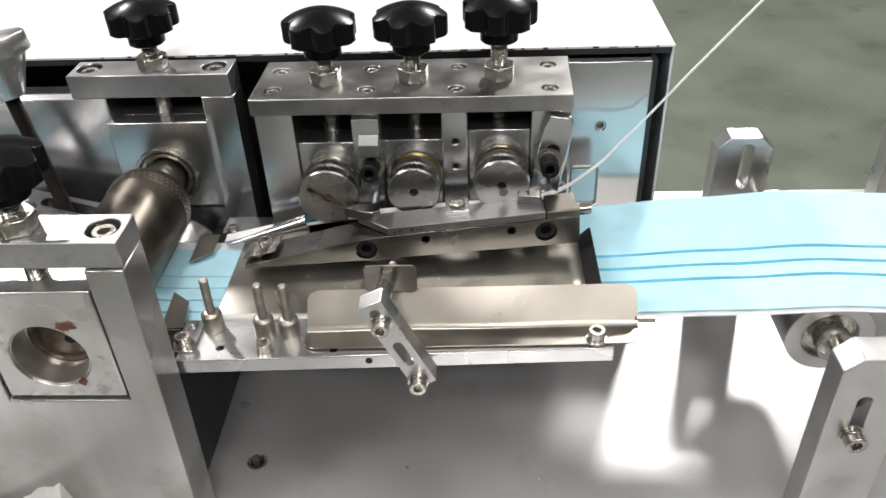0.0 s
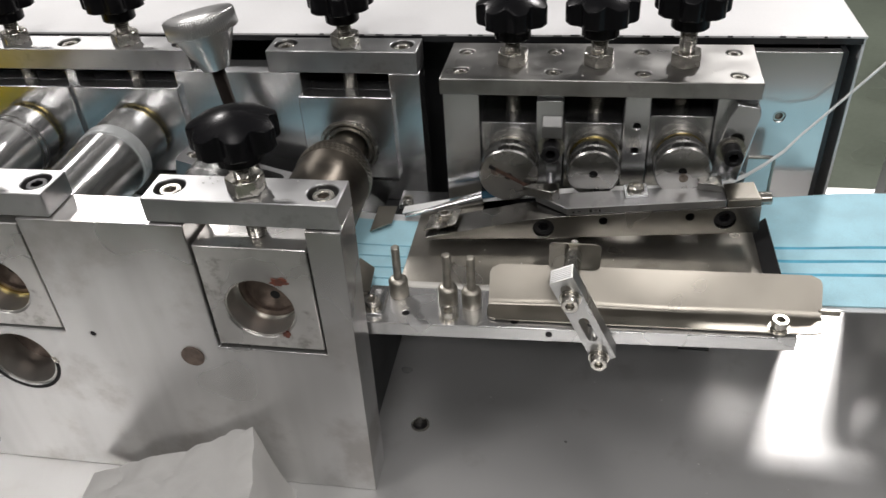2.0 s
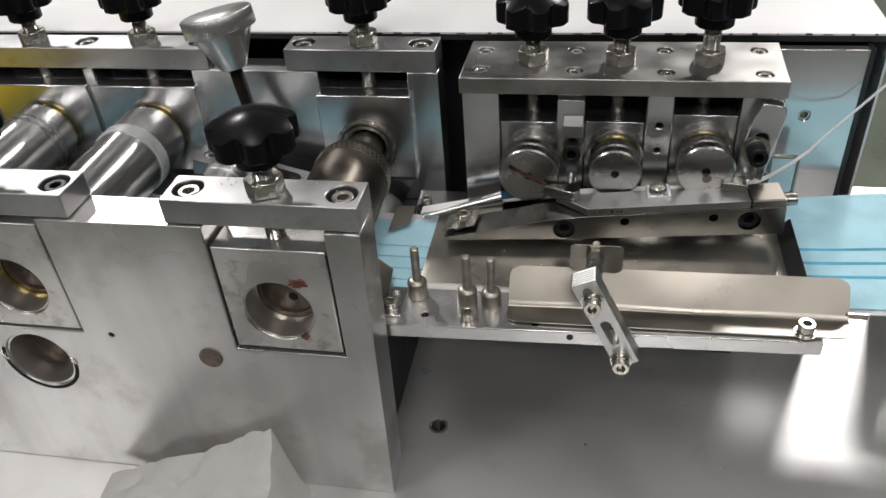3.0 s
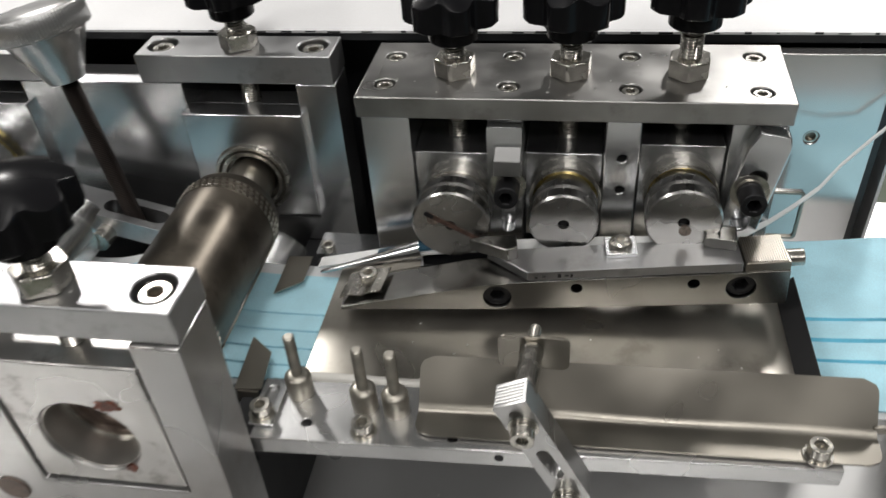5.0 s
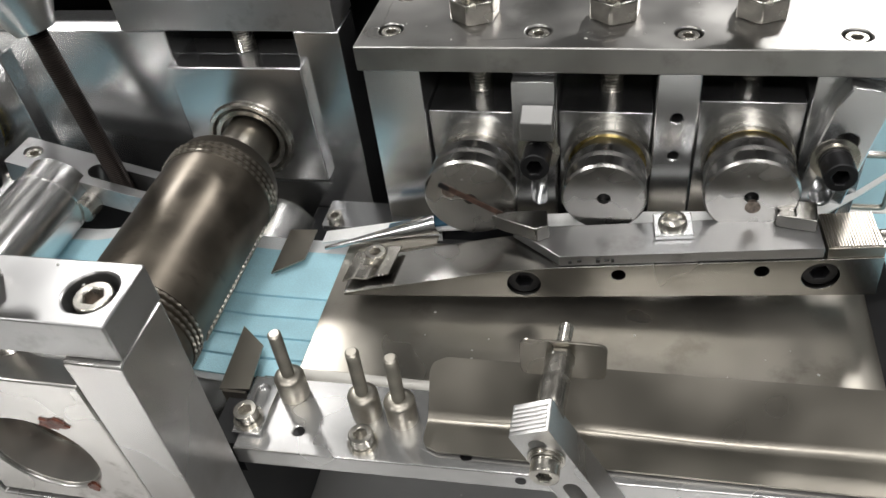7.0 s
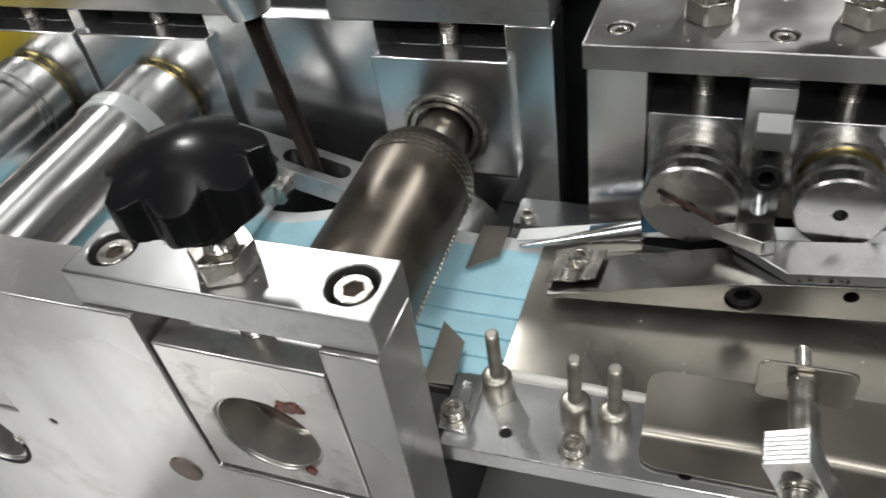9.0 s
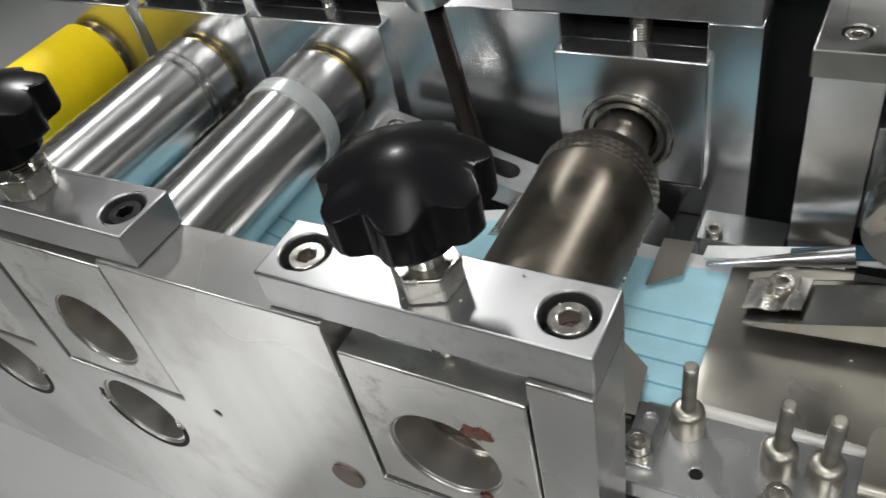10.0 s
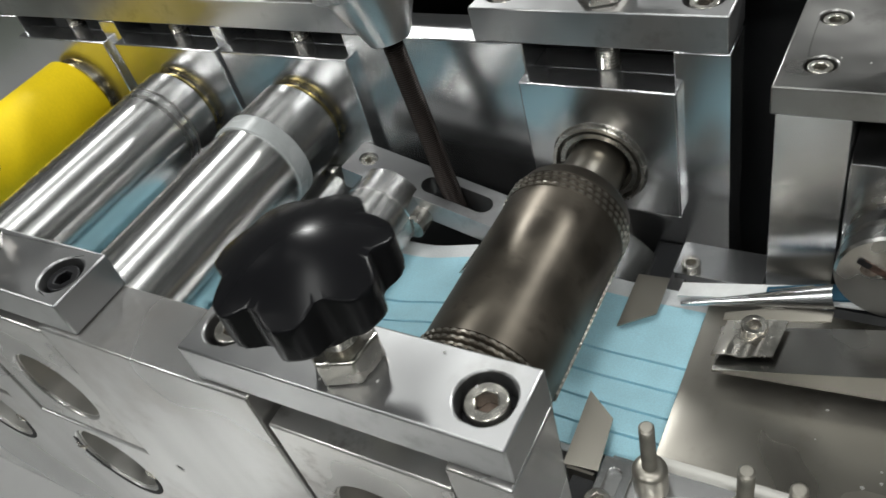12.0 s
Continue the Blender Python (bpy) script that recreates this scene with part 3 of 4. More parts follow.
rolB = steel_roller("drive_roller", -0.361, 0.1475, 0.0227, "polished steel roller with worn bands and small holes")
part("worn_band", tube((-0.361, 0.4660, 0.1475), (-0.361, 0.4675, 0.1475), 0.02277, 0.0224), WHEEL, rolB, "dull groove round the roller")
part("worn_band", tube((-0.361, 0.4600, 0.1475), (-0.361, 0.4625, 0.1475), 0.02276, 0.0224), WHEEL, rolB, "dull worn band")
rnd = random.Random(21)
for q in (96, 104, 230, 238):
    for y in [0.356 + 0.0075 * k for k in range(12)]:
        if rnd.random() < 0.7:
            mark = box(-0.0012, 0.0012, y, y + rnd.uniform(0.002, 0.005), 0.0222, 0.02275)
            bmesh.ops.transform(mark, matrix=pose(-0.361, 0, 0.1475, 0, 90 - q, 0), verts=mark.verts)
            part("dark_mark", mark, SHEET, rolB)
seam = join(*[box(-0.361 - 0.0004, -0.361 + 0.0004, 0.3505, 0.4815, 0.1475 + 0.0220, 0.1475 + 0.02278)])
bmesh.ops.transform(seam, matrix=pose(-0.361, 0, 0.1475, 0, 90 - 158, 0) @ pose(0.361, 0, -0.1475), verts=seam.verts)
part("seam", seam, BLACK_OX, rolB, "thin dark seam along the roller")
aa = radians(188)
er = Vector((math.cos(aa), 0, math.sin(aa)))
for y in (0.3815, 0.4070, 0.4325, 0.4580):
    c = Vector((-0.361, y, 0.1475))
    pin_head = part("grub_screw", tube(c + er * 0.0215, c + er * 0.02325, 0.0020, 0.0009, 16), NICKEL, rolB)
    part("socket", cyl(c + er * 0.0215, c + er * 0.02290, 0.00095, 10), BLACK_OX, pin_head)
rolY = steel_roller("rubber_roller", -0.442, 0.1475, 0.0238, "bright yellow rubber coated roller", coating=YELLOW)
lower = []
for x in (-0.2845, -0.3665):
    lower.append(steel_roller("lower_roller", x, 0.0965, 0.0250, "polished steel counter roller under the web"))
anvil = steel_roller("anvil_roller", -0.134, 0.0870, 0.0270, "polished steel anvil roller under the web")

# ---- dancer arm with idler and cone knob ----
arm_t = thing("dancer_arm", (-0.205, 0.48, 0.12), "milled steel slotted arm bolted beside the rear plate", "arm", m=pose(-0.2025, 0.4660, 0.1300, 0, 12, -4))
part("arm", prism(rounded(-0.042, 0.044, -0.0095, 0.0095, 0.001), [slot2d(0.012, 0, 0.0095, 0.034), ring(-0.034, 0.001, 0.0043, 20)], "z", -0.005, 0.006), STEEL_H, arm_t, local=True, bevel=0.0005)
part("screw", screw_bmesh((-0.034, 0.001, 0.0005), (0, 0, 1), 0.0038, 0.0045), NICKEL, arm_t, local=True)
part("collar", cyl((0.0, -0.0096, -0.004), (0.0, -0.018, -0.004), 0.0055), NICKEL, arm_t, local=True)
part("pivot_roll", cyl((0.036, -0.0096, -0.006), (0.036, -0.03, -0.006), 0.0065), NICKEL, arm_t, local=True)
idler = thing("idler_roller", (-0.221, 0.41, 0.1290), "small polished steel idler roller", "roller")
part("body", lathe([(0.0145, 0), (0.0168, 0.001), (0.0168, 0.087), (0.0160, 0.0875), (0.0160, 0.0885), (0.0168, 0.089), (0.0168, 0.101), (0.0155, 0.1025)], (-0.221, 0.3600, 0.1290), (-0.221, 0.6, 0.1290), 48), CHROME, idler)
part("shaft", cyl((-0.221, 0.3425, 0.1290), (-0.221, 0.468, 0.1290), 0.0040), NICKEL, idler)
rod_a, rod_b = Vector((-0.1905, 0.4650, 0.1210)), Vector((-0.2058, 0.4740, 0.2022))
rd = (rod_b - rod_a).normalized()
tk = thing("tension_knob", rod_a, "aluminium cone knob with a knurled rim on a dark threaded rod", "knob")
part("rod", threaded(rod_a, rod_b + rd * 0.006, 0.0043, 0.0009), ROD, tk, "dark oily threaded rod")
part("cone", lathe([(0.0080, 0), (0.0086, 0.0008), (0.0180, 0.0215), (0.0185, 0.0225)], rod_b, rod_b + rd, 56), ALU, tk)


def knurl(r, h, a):
    return r + (0.00022 * math.cos(90 * a) if r > 0.0213 else 0)


part("rim", lathe([(0.0185, 0), (0.0208, 0.0004), (0.0216, 0.0012), (0.0216, 0.0105), (0.0208, 0.0115), (0.0060, 0.0118), (0.0004, 0.0119)], rod_b + rd * 0.0225, rod_b + rd, 360, lobes=knurl), ALU, tk, "knurled aluminium rim", angle=60)

# ---- pleated web ----
def web(rows, pleats, thick=0.0007):
    """rows: (x, y_front, y_back, z). The section steps down by one layer at every pleat (a share of the width)."""
    bm = bmesh.new()
    # a narrow crease at every tuck, then one layer up that falls back slowly
    width = rows[0][2] - rows[0][1]
    sect = [(0.0, 0.0)]
    for a, b in zip(pleats, pleats[1:] + [min(1.0, pleats[-1] + 0.3)] if pleats else []):
        sect += [(a - 0.0004 / width, 0.0), (a - 0.0002 / width, -0.0012), (a + 0.0001 / width, -0.0012), (a + 0.0003 / width, 0.0005), (a + 0.0016 / width, 0.0008), (b - 0.004 / width, 0.0)]
    sect.append((1.0, 0.0))
    top, bot = [], []
    for x, y0, y1, zz in rows:
        top.append([bm.verts.new((x, y0 + (y1 - y0) * s, zz + dz)) for s, dz in sect])
        bot.append([bm.verts.new((x, y0 + (y1 - y0) * s, zz + dz - thick)) for s, dz in sect])
    n = len(sect)
    for a, b in zip(range(len(rows)), range(1, len(rows))):
        for k in range(n - 1):
            bm.faces.new((top[a][k], top[b][k], top[b][k + 1], top[a][k + 1]))
            bm.faces.new((bot[a][k], bot[a][k + 1], bot[b][k + 1], bot[b][k]))
        for k in (0, n - 1):
            bm.faces.new((top[a][k], top[b][k], bot[b][k], bot[a][k]))
    for r in (0, len(rows) - 1):
        for k in range(n - 1):
            bm.faces.new((top[r][k], top[r][k + 1], bot[r][k + 1], bot[r][k]))
    return bm


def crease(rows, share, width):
    """One pleat's folded edge: a thin strip along the web that carries its shade."""
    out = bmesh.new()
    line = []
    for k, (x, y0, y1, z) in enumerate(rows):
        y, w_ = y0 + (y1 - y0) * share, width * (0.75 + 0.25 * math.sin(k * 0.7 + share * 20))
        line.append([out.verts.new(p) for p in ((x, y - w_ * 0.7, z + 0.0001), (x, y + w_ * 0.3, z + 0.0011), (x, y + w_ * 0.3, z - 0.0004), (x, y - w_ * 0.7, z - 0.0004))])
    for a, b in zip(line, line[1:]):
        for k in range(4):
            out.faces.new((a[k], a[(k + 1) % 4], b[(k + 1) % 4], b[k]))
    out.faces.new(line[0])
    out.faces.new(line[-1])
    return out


def glide(keys, n):
    """Rows between the key rows, eased."""
    out = []
    for a, b in zip(keys, keys[1:]):
        for k in range(n):
            f = k / n
            f = f * f * (3 - 2 * f)
            out.append(tuple(p + (q - p) * (k / n if i == 0 else f) for i, (p, q) in enumerate(zip(a, b))))
    return out + [keys[-1]]


fabric = thing("mask_web", (0, 0.43, 0.115), "pale blue pleated nonwoven web running through the machine", "fabric web")
right = glide([(0.095, 0.386, 0.470, 0.1120), (0.125, 0.385, 0.488, 0.1135), (0.20, 0.3845, 0.4945, 0.1155), (0.250, 0.3840, 0.4960, 0.1180), (0.290, 0.3838, 0.4960, 0.1165), (0.60, 0.380, 0.4960, 0.0850)], 8)
part("infeed_web", web(right, [0.24, 0.355, 0.475]), BLUE, fabric)
# darker strips paint the shade line along each fold
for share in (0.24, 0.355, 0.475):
    part("pleat_shade_strip", crease(right, share, 0.0013), FOLD_SHADE, fabric, "folded edge of a pleat with its shade painted darker blue")
part("infeed_backing", web([(x, y0 - 0.0025, y1 + 0.0012, z - 0.0016) for x, y0, y1, z in right], []), WHITE_NW, fabric, "white inner layer")
left = glide([(-0.50, 0.378, 0.445, 0.1240), (-0.36, 0.378, 0.445, 0.1228), (-0.284, 0.378, 0.445, 0.1228), (-0.245, 0.378, 0.445, 0.1125), (-0.205, 0.378, 0.443, 0.1140), (-0.165, 0.378, 0.4435, 0.1215), (-0.134, 0.3775, 0.4435, 0.1165), (-0.105, 0.377, 0.4435, 0.1150), (0.096, 0.380, 0.444, 0.1130)], 6)
part("outfeed_web", web(left, [0.13, 0.28, 0.44, 0.60]), BLUE, fabric)
part("outfeed_backing", web([(x, y0 - 0.002, y1 + 0.0092, z - 0.0016) for x, y0, y1, z in left], []), WHITE_NW, fabric, "white inner layer folded out at the edge")

# ---- tray and rail ----
tray = thing("web_tray", (0.02, 0.41, 0.117), "dull stainless sheet tray over the web with a bent lip", "tray")
bm = swept([(-0.0790, 0.4150, 0.1172), (-0.0750, 0.4150, 0.1180), (-0.06, 0.4150, 0.1182), (0.05, 0.4150, 0.1182), (0.1100, 0.4150, 0.1182), (0.1160, 0.4150, 0.1178), (0.1195, 0.4150, 0.1166)], [0.070] * 7, 0.0010)
part("sheet", bm, TRAYM, tray, bevel=0.0002)
roll = [(0.3800 - 0.0058 * math.sin(radians(q)), 0.1130 + 0.0057 * math.cos(radians(q))) for q in range(0, 91, 9)]
roll += [(0.3800 - 0.0050 * math.sin(radians(q)), 0.1130 + 0.0049 * math.cos(radians(q))) for q in range(90, -1, -9)]
part("front_edge", prism(roll, [], "x", -0.0785, 0.1160), EDGE, tray, "rolled front edge", angle=50)
lip = prism([(0.1190, 0.1170), (0.1262, 0.1240), (0.1268, 0.1234), (0.1196, 0.1163)], [], "y", 0.3800, 0.4500)
# sheet lip in matt black: its dark reflection put into the colour
part("end_lip", lip, MATT, tray, "end lip bent upwards, its dark reflection painted black", bevel=0.0003)
rail = thing("rail", (0.018, 0.36, 0.109), "bright milled steel rail carrying pins and guides", "rail")
bm = prism([(-0.0915, 0.3455), (0.1275, 0.3512), (0.1275, 0.3790), (-0.0915, 0.3768)], [ring(-0.0705, 0.3550, 0.0020, 16), ring(-0.012, 0.3530, 0.0020, 16)], "z", 0.1085, 0.1170)
for v in bm.verts:
    v.co.z += 0.0022 * (v.co.x + 0.0915) / 0.219
part("bar", bm, RAILM, rail, bevel=0.0005)
# black plugs fill the thread holes as their shade
for hx, hy in ((-0.0705, 0.3550), (-0.0120, 0.3530)):
    part("thread_hole_shade", cyl((hx, hy, 0.1110), (hx, hy, 0.1168), 0.0021, 16), BLACK_OX, rail)
# black disc on the rail's face, painted as a hole's shade
part("screw_hole_shade", cyl((0.0060, 0.3478, 0.1145), (0.0060, 0.3490, 0.1145), 0.0018, 18), BLACK_OX, rail)
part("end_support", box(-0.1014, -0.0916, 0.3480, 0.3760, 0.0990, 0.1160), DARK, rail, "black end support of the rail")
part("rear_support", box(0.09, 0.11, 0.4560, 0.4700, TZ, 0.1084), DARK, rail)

for px, py in ((-0.0770, 0.3700), (-0.0490, 0.3655), (-0.0360, 0.3645)):
    pin = thing("guide_pin", (px, py, 0.117), "threaded steel guide pin in a turned collar", "pin", "guide pins")
    part("collar", lathe([(0.0049, 0), (0.0053, 0.0004), (0.0053, 0.0098), (0.0050, 0.0106), (0.0036, 0.0116), (0.0023, 0.0118)], (px, py, 0.1171), (px, py, 1), 32), PINM, pin)
    part("stud", threaded((px, py, 0.1280), (px + 0.0003, py, 0.1486), 0.0023, 0.0008, 16, 0.92), PINM, pin)
    part("tip", lathe([(0.0023, 0), (0.0023, 0.0008), (0.0017, 0.0014)], (px + 0.0003, py, 0.1484), (px + 0.0003, py, 1), 16), PINM, pin)

slotted = thing("slotted_tab", (-0.087, 0.362, 0.117), "small slotted steel tab clamped on the rail", "tab")
part("tab", prism([(-0.0935, 0.3510), (-0.0830, 0.3510), (-0.0830, 0.3750), (-0.0935, 0.3750)], [slot2d(-0.0885, 0.3645, 0.0046, 0.0140, 90)], "z", 0.1172, 0.1186), STEEL, slotted, bevel=0.0003)
cap_screw((-0.0890, 0.3565, 0.1186), (0, 0, 1), 0.0041, 0.0040, group="rail screws")
cap_screw((-0.0470, 0.3530, 0.1171), (0, 0, 1), 0.0041, 0.0042, group="rail screws")
cap_screw((0.1190, 0.3560, 0.1207), (0, 0, 1), 0.0041, 0.0046, group="rail screws")


def blade(name, pts, z0, z1, label):
    """A thin leaf with the outline pts, bent: heights from z0 at the low edge to z1."""
    t = thing(name, (pts[0][0], pts[0][1], z0), label, "leaf", "web leaves")
    ys = [p[1] for p in pts]
    lo, hi = min(ys), max(ys)
    bm = prism(pts, [], "z", 0, 0.0007)
    for v in bm.verts:
        f = (v.co.y - lo) / (hi - lo)
        v.co.z += z0 + (z1 - z0) * f
    part("leaf", bm, SHEET, t)
    return t


blade("hold_down_leaf", [(-0.1070, 0.4520), (-0.0952, 0.4528), (-0.0952, 0.4355), (-0.1070, 0.4265)], 0.1178, 0.1190, "small brown steel hold-down leaf over the web")
lb = blade("hold_down_leaf", [(-0.1045, 0.3670), (-0.0932, 0.3680), (-0.0946, 0.3868), (-0.1050, 0.3945)], 0.1190, 0.1215, "upright bent steel leaf beside the web")
part("foot", box(-0.1032, -0.0942, 0.3662, 0.3672, 0.1105, 0.1194), SHEET, lb)

shield = thing("shield_plate", (0.057, 0.362, 0.117), "bent stainless shield plate screwed on the rail", "shield")
def shield_sheet(x0, x1, thick=0.0009, r=0.0055):
    """A bent sheet: a flat foot and a leaning wall, the free corners rounded."""
    track = [(0.3515 + 0.0120 * k / 8, 0.1178) for k in range(9)] + [(0.3641, 0.1181), (0.3648, 0.1186)] + [(0.3648 + 0.0122 * k / 10, 0.1186 + 0.0159 * k / 10) for k in range(1, 11)]
    run = [0.0]
    for (ya, za), (yb, zb) in zip(track, track[1:]):
        run.append(run[-1] + math.hypot(yb - ya, zb - za))
    out = bmesh.new()
    rows = []
    for (y, z), d in zip(track, run):
        e = min(d, run[-1] - d)
        cut = r - math.sqrt(max(0.0, r * r - (r - e) ** 2)) if e < r else 0.0
        xs = [x0 + cut + (x1 - x0 - 2 * cut) * k / 12 for k in range(13)]
        wave = 0.0004 * math.sin(d * 90)
        rows.append([[out.verts.new((x, y + wave * math.sin(x * 70), z + h)) for x in xs] for h in (0, thick)])
    for low, high in zip(rows, rows[1:]):
        for k in range(12):
            out.faces.new((low[1][k], low[1][k + 1], high[1][k + 1], high[1][k]))
            out.faces.new((low[0][k], high[0][k], high[0][k + 1], low[0][k + 1]))
        for k in (0, 12):
            out.faces.new((low[0][k], low[1][k], high[1][k], high[0][k]))
    for row in (rows[0], rows[-1]):
        for k in range(12):
            out.faces.new((row[0][k], row[0][k + 1], row[1][k + 1], row[1][k]))
    return out


bm = shield_sheet(-0.0270, 0.1410)
for v in bm.verts:
    f = (v.co.x + 0.0915) / 0.219
    v.co += Vector((0, 0.0018 * f, 0.0024 * f))
part("sheet", bm, SHEET, shield)
part("tab", box(0.1395, 0.1500, 0.3675, 0.3688, 0.1215, 0.1246), SHEET, shield)

# ---- pad arm ----
ua = Vector((0.026, 0, -0.0555)).normalized()
pa = thing("pad_arm", (0.030, 0.341, 0.11), "slotted aluminium arm screwed on the rail's face, holding a pad", "arm")
ang = math.degrees(math.atan2(ua.z, ua.x))
mid = Vector((0.0205, 0, 0.1415))
bm = prism(rounded(-0.0215, 0.0335, -0.0060, 0.0060, 0.0006), [slot2d(-0.0112, 0, 0.0050, 0.0140), slot2d(0.0115, 0, 0.0050, 0.0160)], "y", 0.3350, 0.3452)
bmesh.ops.transform(bm, matrix=pose(mid.x, 0, mid.z, 0, -ang, 0), verts=bm.verts)
part("bar", bm, ALU, pa, "bright cut aluminium bar", bevel=0.0005)
for k in range(6):
    bm = box(-0.0219, -0.0214, 0.3362 + 0.0014 * k, 0.3369 + 0.0014 * k, -0.0052 + 0.0004 * (k % 2), 0.0052)
    bmesh.ops.transform(bm, matrix=pose(mid.x, 0, mid.z, 0, -ang, 0), verts=bm.verts)
    part("saw_ridge", bm, ALU, pa)
part("spacer", cyl((0.0160, 0.3440, 0.1575), (0.0166, 0.3664, 0.1515), 0.0042), NICKEL, pa, "turned steel spacer")
part("pad", prism(rounded(0.0042, 0.0305, 0.1405, 0.1568, 0.0028), [], "y", 0.3705, 0.3714), SHEET, pa, "thin rounded steel pad", bevel=0.0002)
part("lock_nut", prism(ring(0.0166, 0.1508, 0.0046, 6), [], "y", 0.3665, 0.3704), NICKEL, pa, bevel=0.0004)
part("stud", threaded((0.0166, 0.3690, 0.1505), (0.0170, 0.3868, 0.1450), 0.0024, 0.0008, 16), NICKEL, pa)
cap_screw((0.0162, 0.3349, 0.1508), (0, -1, 0), 0.0041, 0.0045, group="arm screws")
cap_screw((0.0315, 0.3349, 0.1135), (0, -1, 0), 0.0041, 0.0040, group="arm screws")

# ---- nose wire feed unit ----
UX = [(-0.0625, -0.0415), (-0.0080, 0.0072), (0.0412, 0.0556), (0.0910, 0.1125)]
unit = thing("feed_unit", (0.025, 0.48, 0.11), "ground steel feed unit with a screwed top plate", "feed unit")
tops = [(-0.0525, 0.4670), (0.0005, 0.4660), (0.0500, 0.4650), (0.1010, 0.4640), (-0.0525, 0.4930), (0.0005, 0.4940), (0.0505, 0.4945), (0.1020, 0.4950)]
UT = 0.2065
part("top_plate", prism([(-0.0635, 0.4545), (0.1130, 0.4545), (0.1145, 0.5070), (-0.0625, 0.5070)], [ring(x, y, 0.0044, 24) for x, y in tops], "z", 0.1968, UT), TOP, unit, "stained steel top plate", bevel=0.0006)
for x, y in tops:
    part("cap_screw", screw_bmesh((x, y, UT - 0.0052), (0, 0, 1), 0.0036, 0.0046), NICKEL, unit, "sunk socket head screw", bevel=0.0003)
for x0, x1 in UX:
    holes = [ring(0.0487, 0.1775, 0.0020, 18), ring(0.0487, 0.1615, 0.0020, 18)] if 0.04 < x0 < 0.05 else []
    part("upright", prism([(x0, 0.1120), (x1, 0.1120), (x1, 0.1966), (x0, 0.1966)], holes, "y", 0.4580, 0.5050), STEEL, unit, bevel=0.0006)
# black sheet added as the shade seen between the uprights
part("shade_panel", box(-0.0625, 0.1125, 0.5052, 0.5090, 0.1120, 0.1966), DARK, unit, "black panel added for the shade behind the uprights")
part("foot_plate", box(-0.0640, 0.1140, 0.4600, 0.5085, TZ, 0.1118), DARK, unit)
for (x0, x1, zt), in [((-0.0413, -0.0082, 0.1765),), ((0.0074, 0.0410, 0.1775),), ((0.0558, 0.0908, 0.1830),)]:
    part("slide_block", box(x0 + 0.0003, x1 - 0.0003, 0.4610, 0.5000, 0.1330, zt), STEEL, unit, "ground steel slide block", bevel=0.0005)
for kx, ky, turn, rise in ((-0.0235, 0.4775, 5, 0.002), (0.0255, 0.4780, 22, 0.0035), (0.0735, 0.4790, 31, 0.008)):
    star_knob(kx, ky, UT, rise, turn, stud_to=0.1768, size=0.98, tall=1.07)


def feed_disc(name, x, z, r, label):
    """A turned wheel with a groove, on a short shaft; its front face towards -y."""
    t = thing(name, (x, 0.437, z), label, "roller", "pressure rollers")
    prof = [(r - 0.0008, 0), (r, 0.0008), (r, 0.0060), (r - 0.0018, 0.0068), (r - 0.0018, 0.0082), (r - 0.0004, 0.0090), (r - 0.0004, 0.0135), (r - 0.0025, 0.0145), (r - 0.0025, 0.0180), (r - 0.0032, 0.0238)]
    part("rim", lathe([(0.0024, 0.004), (0.0024, 0)] + prof, (x, 0.4370, z), (x, 1, z), 64), WHEEL, t, bevel=0.0)
    part("bore", cyl((x, 0.4400, z), (x, 0.4412, z), 0.0025, 20), BLACK_OX, t)
    return t


wheels = [feed_disc("pressure_roller", -0.0228, 0.1545, 0.0172, "turned steel pressure roller with a rusty slot across its face"),
          feed_disc("pressure_roller", 0.0255, 0.1575, 0.0148, "turned steel pressure roller with a centre hole"),
          feed_disc("pressure_roller", 0.0742, 0.1610, 0.0156, "turned steel pressure roller with a brown smudge by its hole")]
a150 = radians(150)
for bx in ((-0.0228, 0.1545), (0.0255, 0.1575), (0.0742, 0.1610)):
    t = thing("wheel_bearing", (bx[0], 0.46, bx[1]), "gold sealed ball bearing behind a pressure roller", "bearing", "wheel bearings")
    part("race", tube((bx[0], 0.4560, bx[1]), (bx[0], 0.4609, bx[1]), 0.0158, 0.0142), NICKEL, t)
    part("seal", tube((bx[0], 0.4575, bx[1]), (bx[0], 0.4609, bx[1]), 0.0141, 0.0112), BRASS, t)


def on_face(pts, x, z, turn, y0, y1):
    c, s = math.cos(turn), math.sin(turn)
    return prism([(x + u * c - v * s, z + u * s + v * c) for u, v in pts], [], "y", y0, y1)


part("slot", on_face(rounded(-0.0165, 0.0120, -0.0011, 0.0011, 0.0008), -0.0228, 0.1545, a150, 0.43675, 0.4380), SLOT, wheels[0], "rusty slot")
part("slot_end", on_face(rounded(0.0085, 0.0128, -0.0011, 0.0011, 0.0008), -0.0228, 0.1545, a150, 0.43665, 0.4381), BLACK_OX, wheels[0])
part("smudge", on_face(ring(-0.0075, 0.0030, 0.0027, 18), -0.0228, 0.1545, 0, 0.43684, 0.4380), SMUDGE, wheels[0], "tan grease stain")
part("smudge", on_face(ring(-0.001, -0.0042, 0.0026, 18), 0.0742, 0.1610, radians(-50 + 90 - 14), 0.43682, 0.4380), SMUDGE, wheels[2], "brown smudge")

# clamps on the uprights
cl = thing("clamp_bracket", (0, 0.455, 0.135), "slotted steel clamp bracket on the feed unit", "bracket", "clamp brackets")
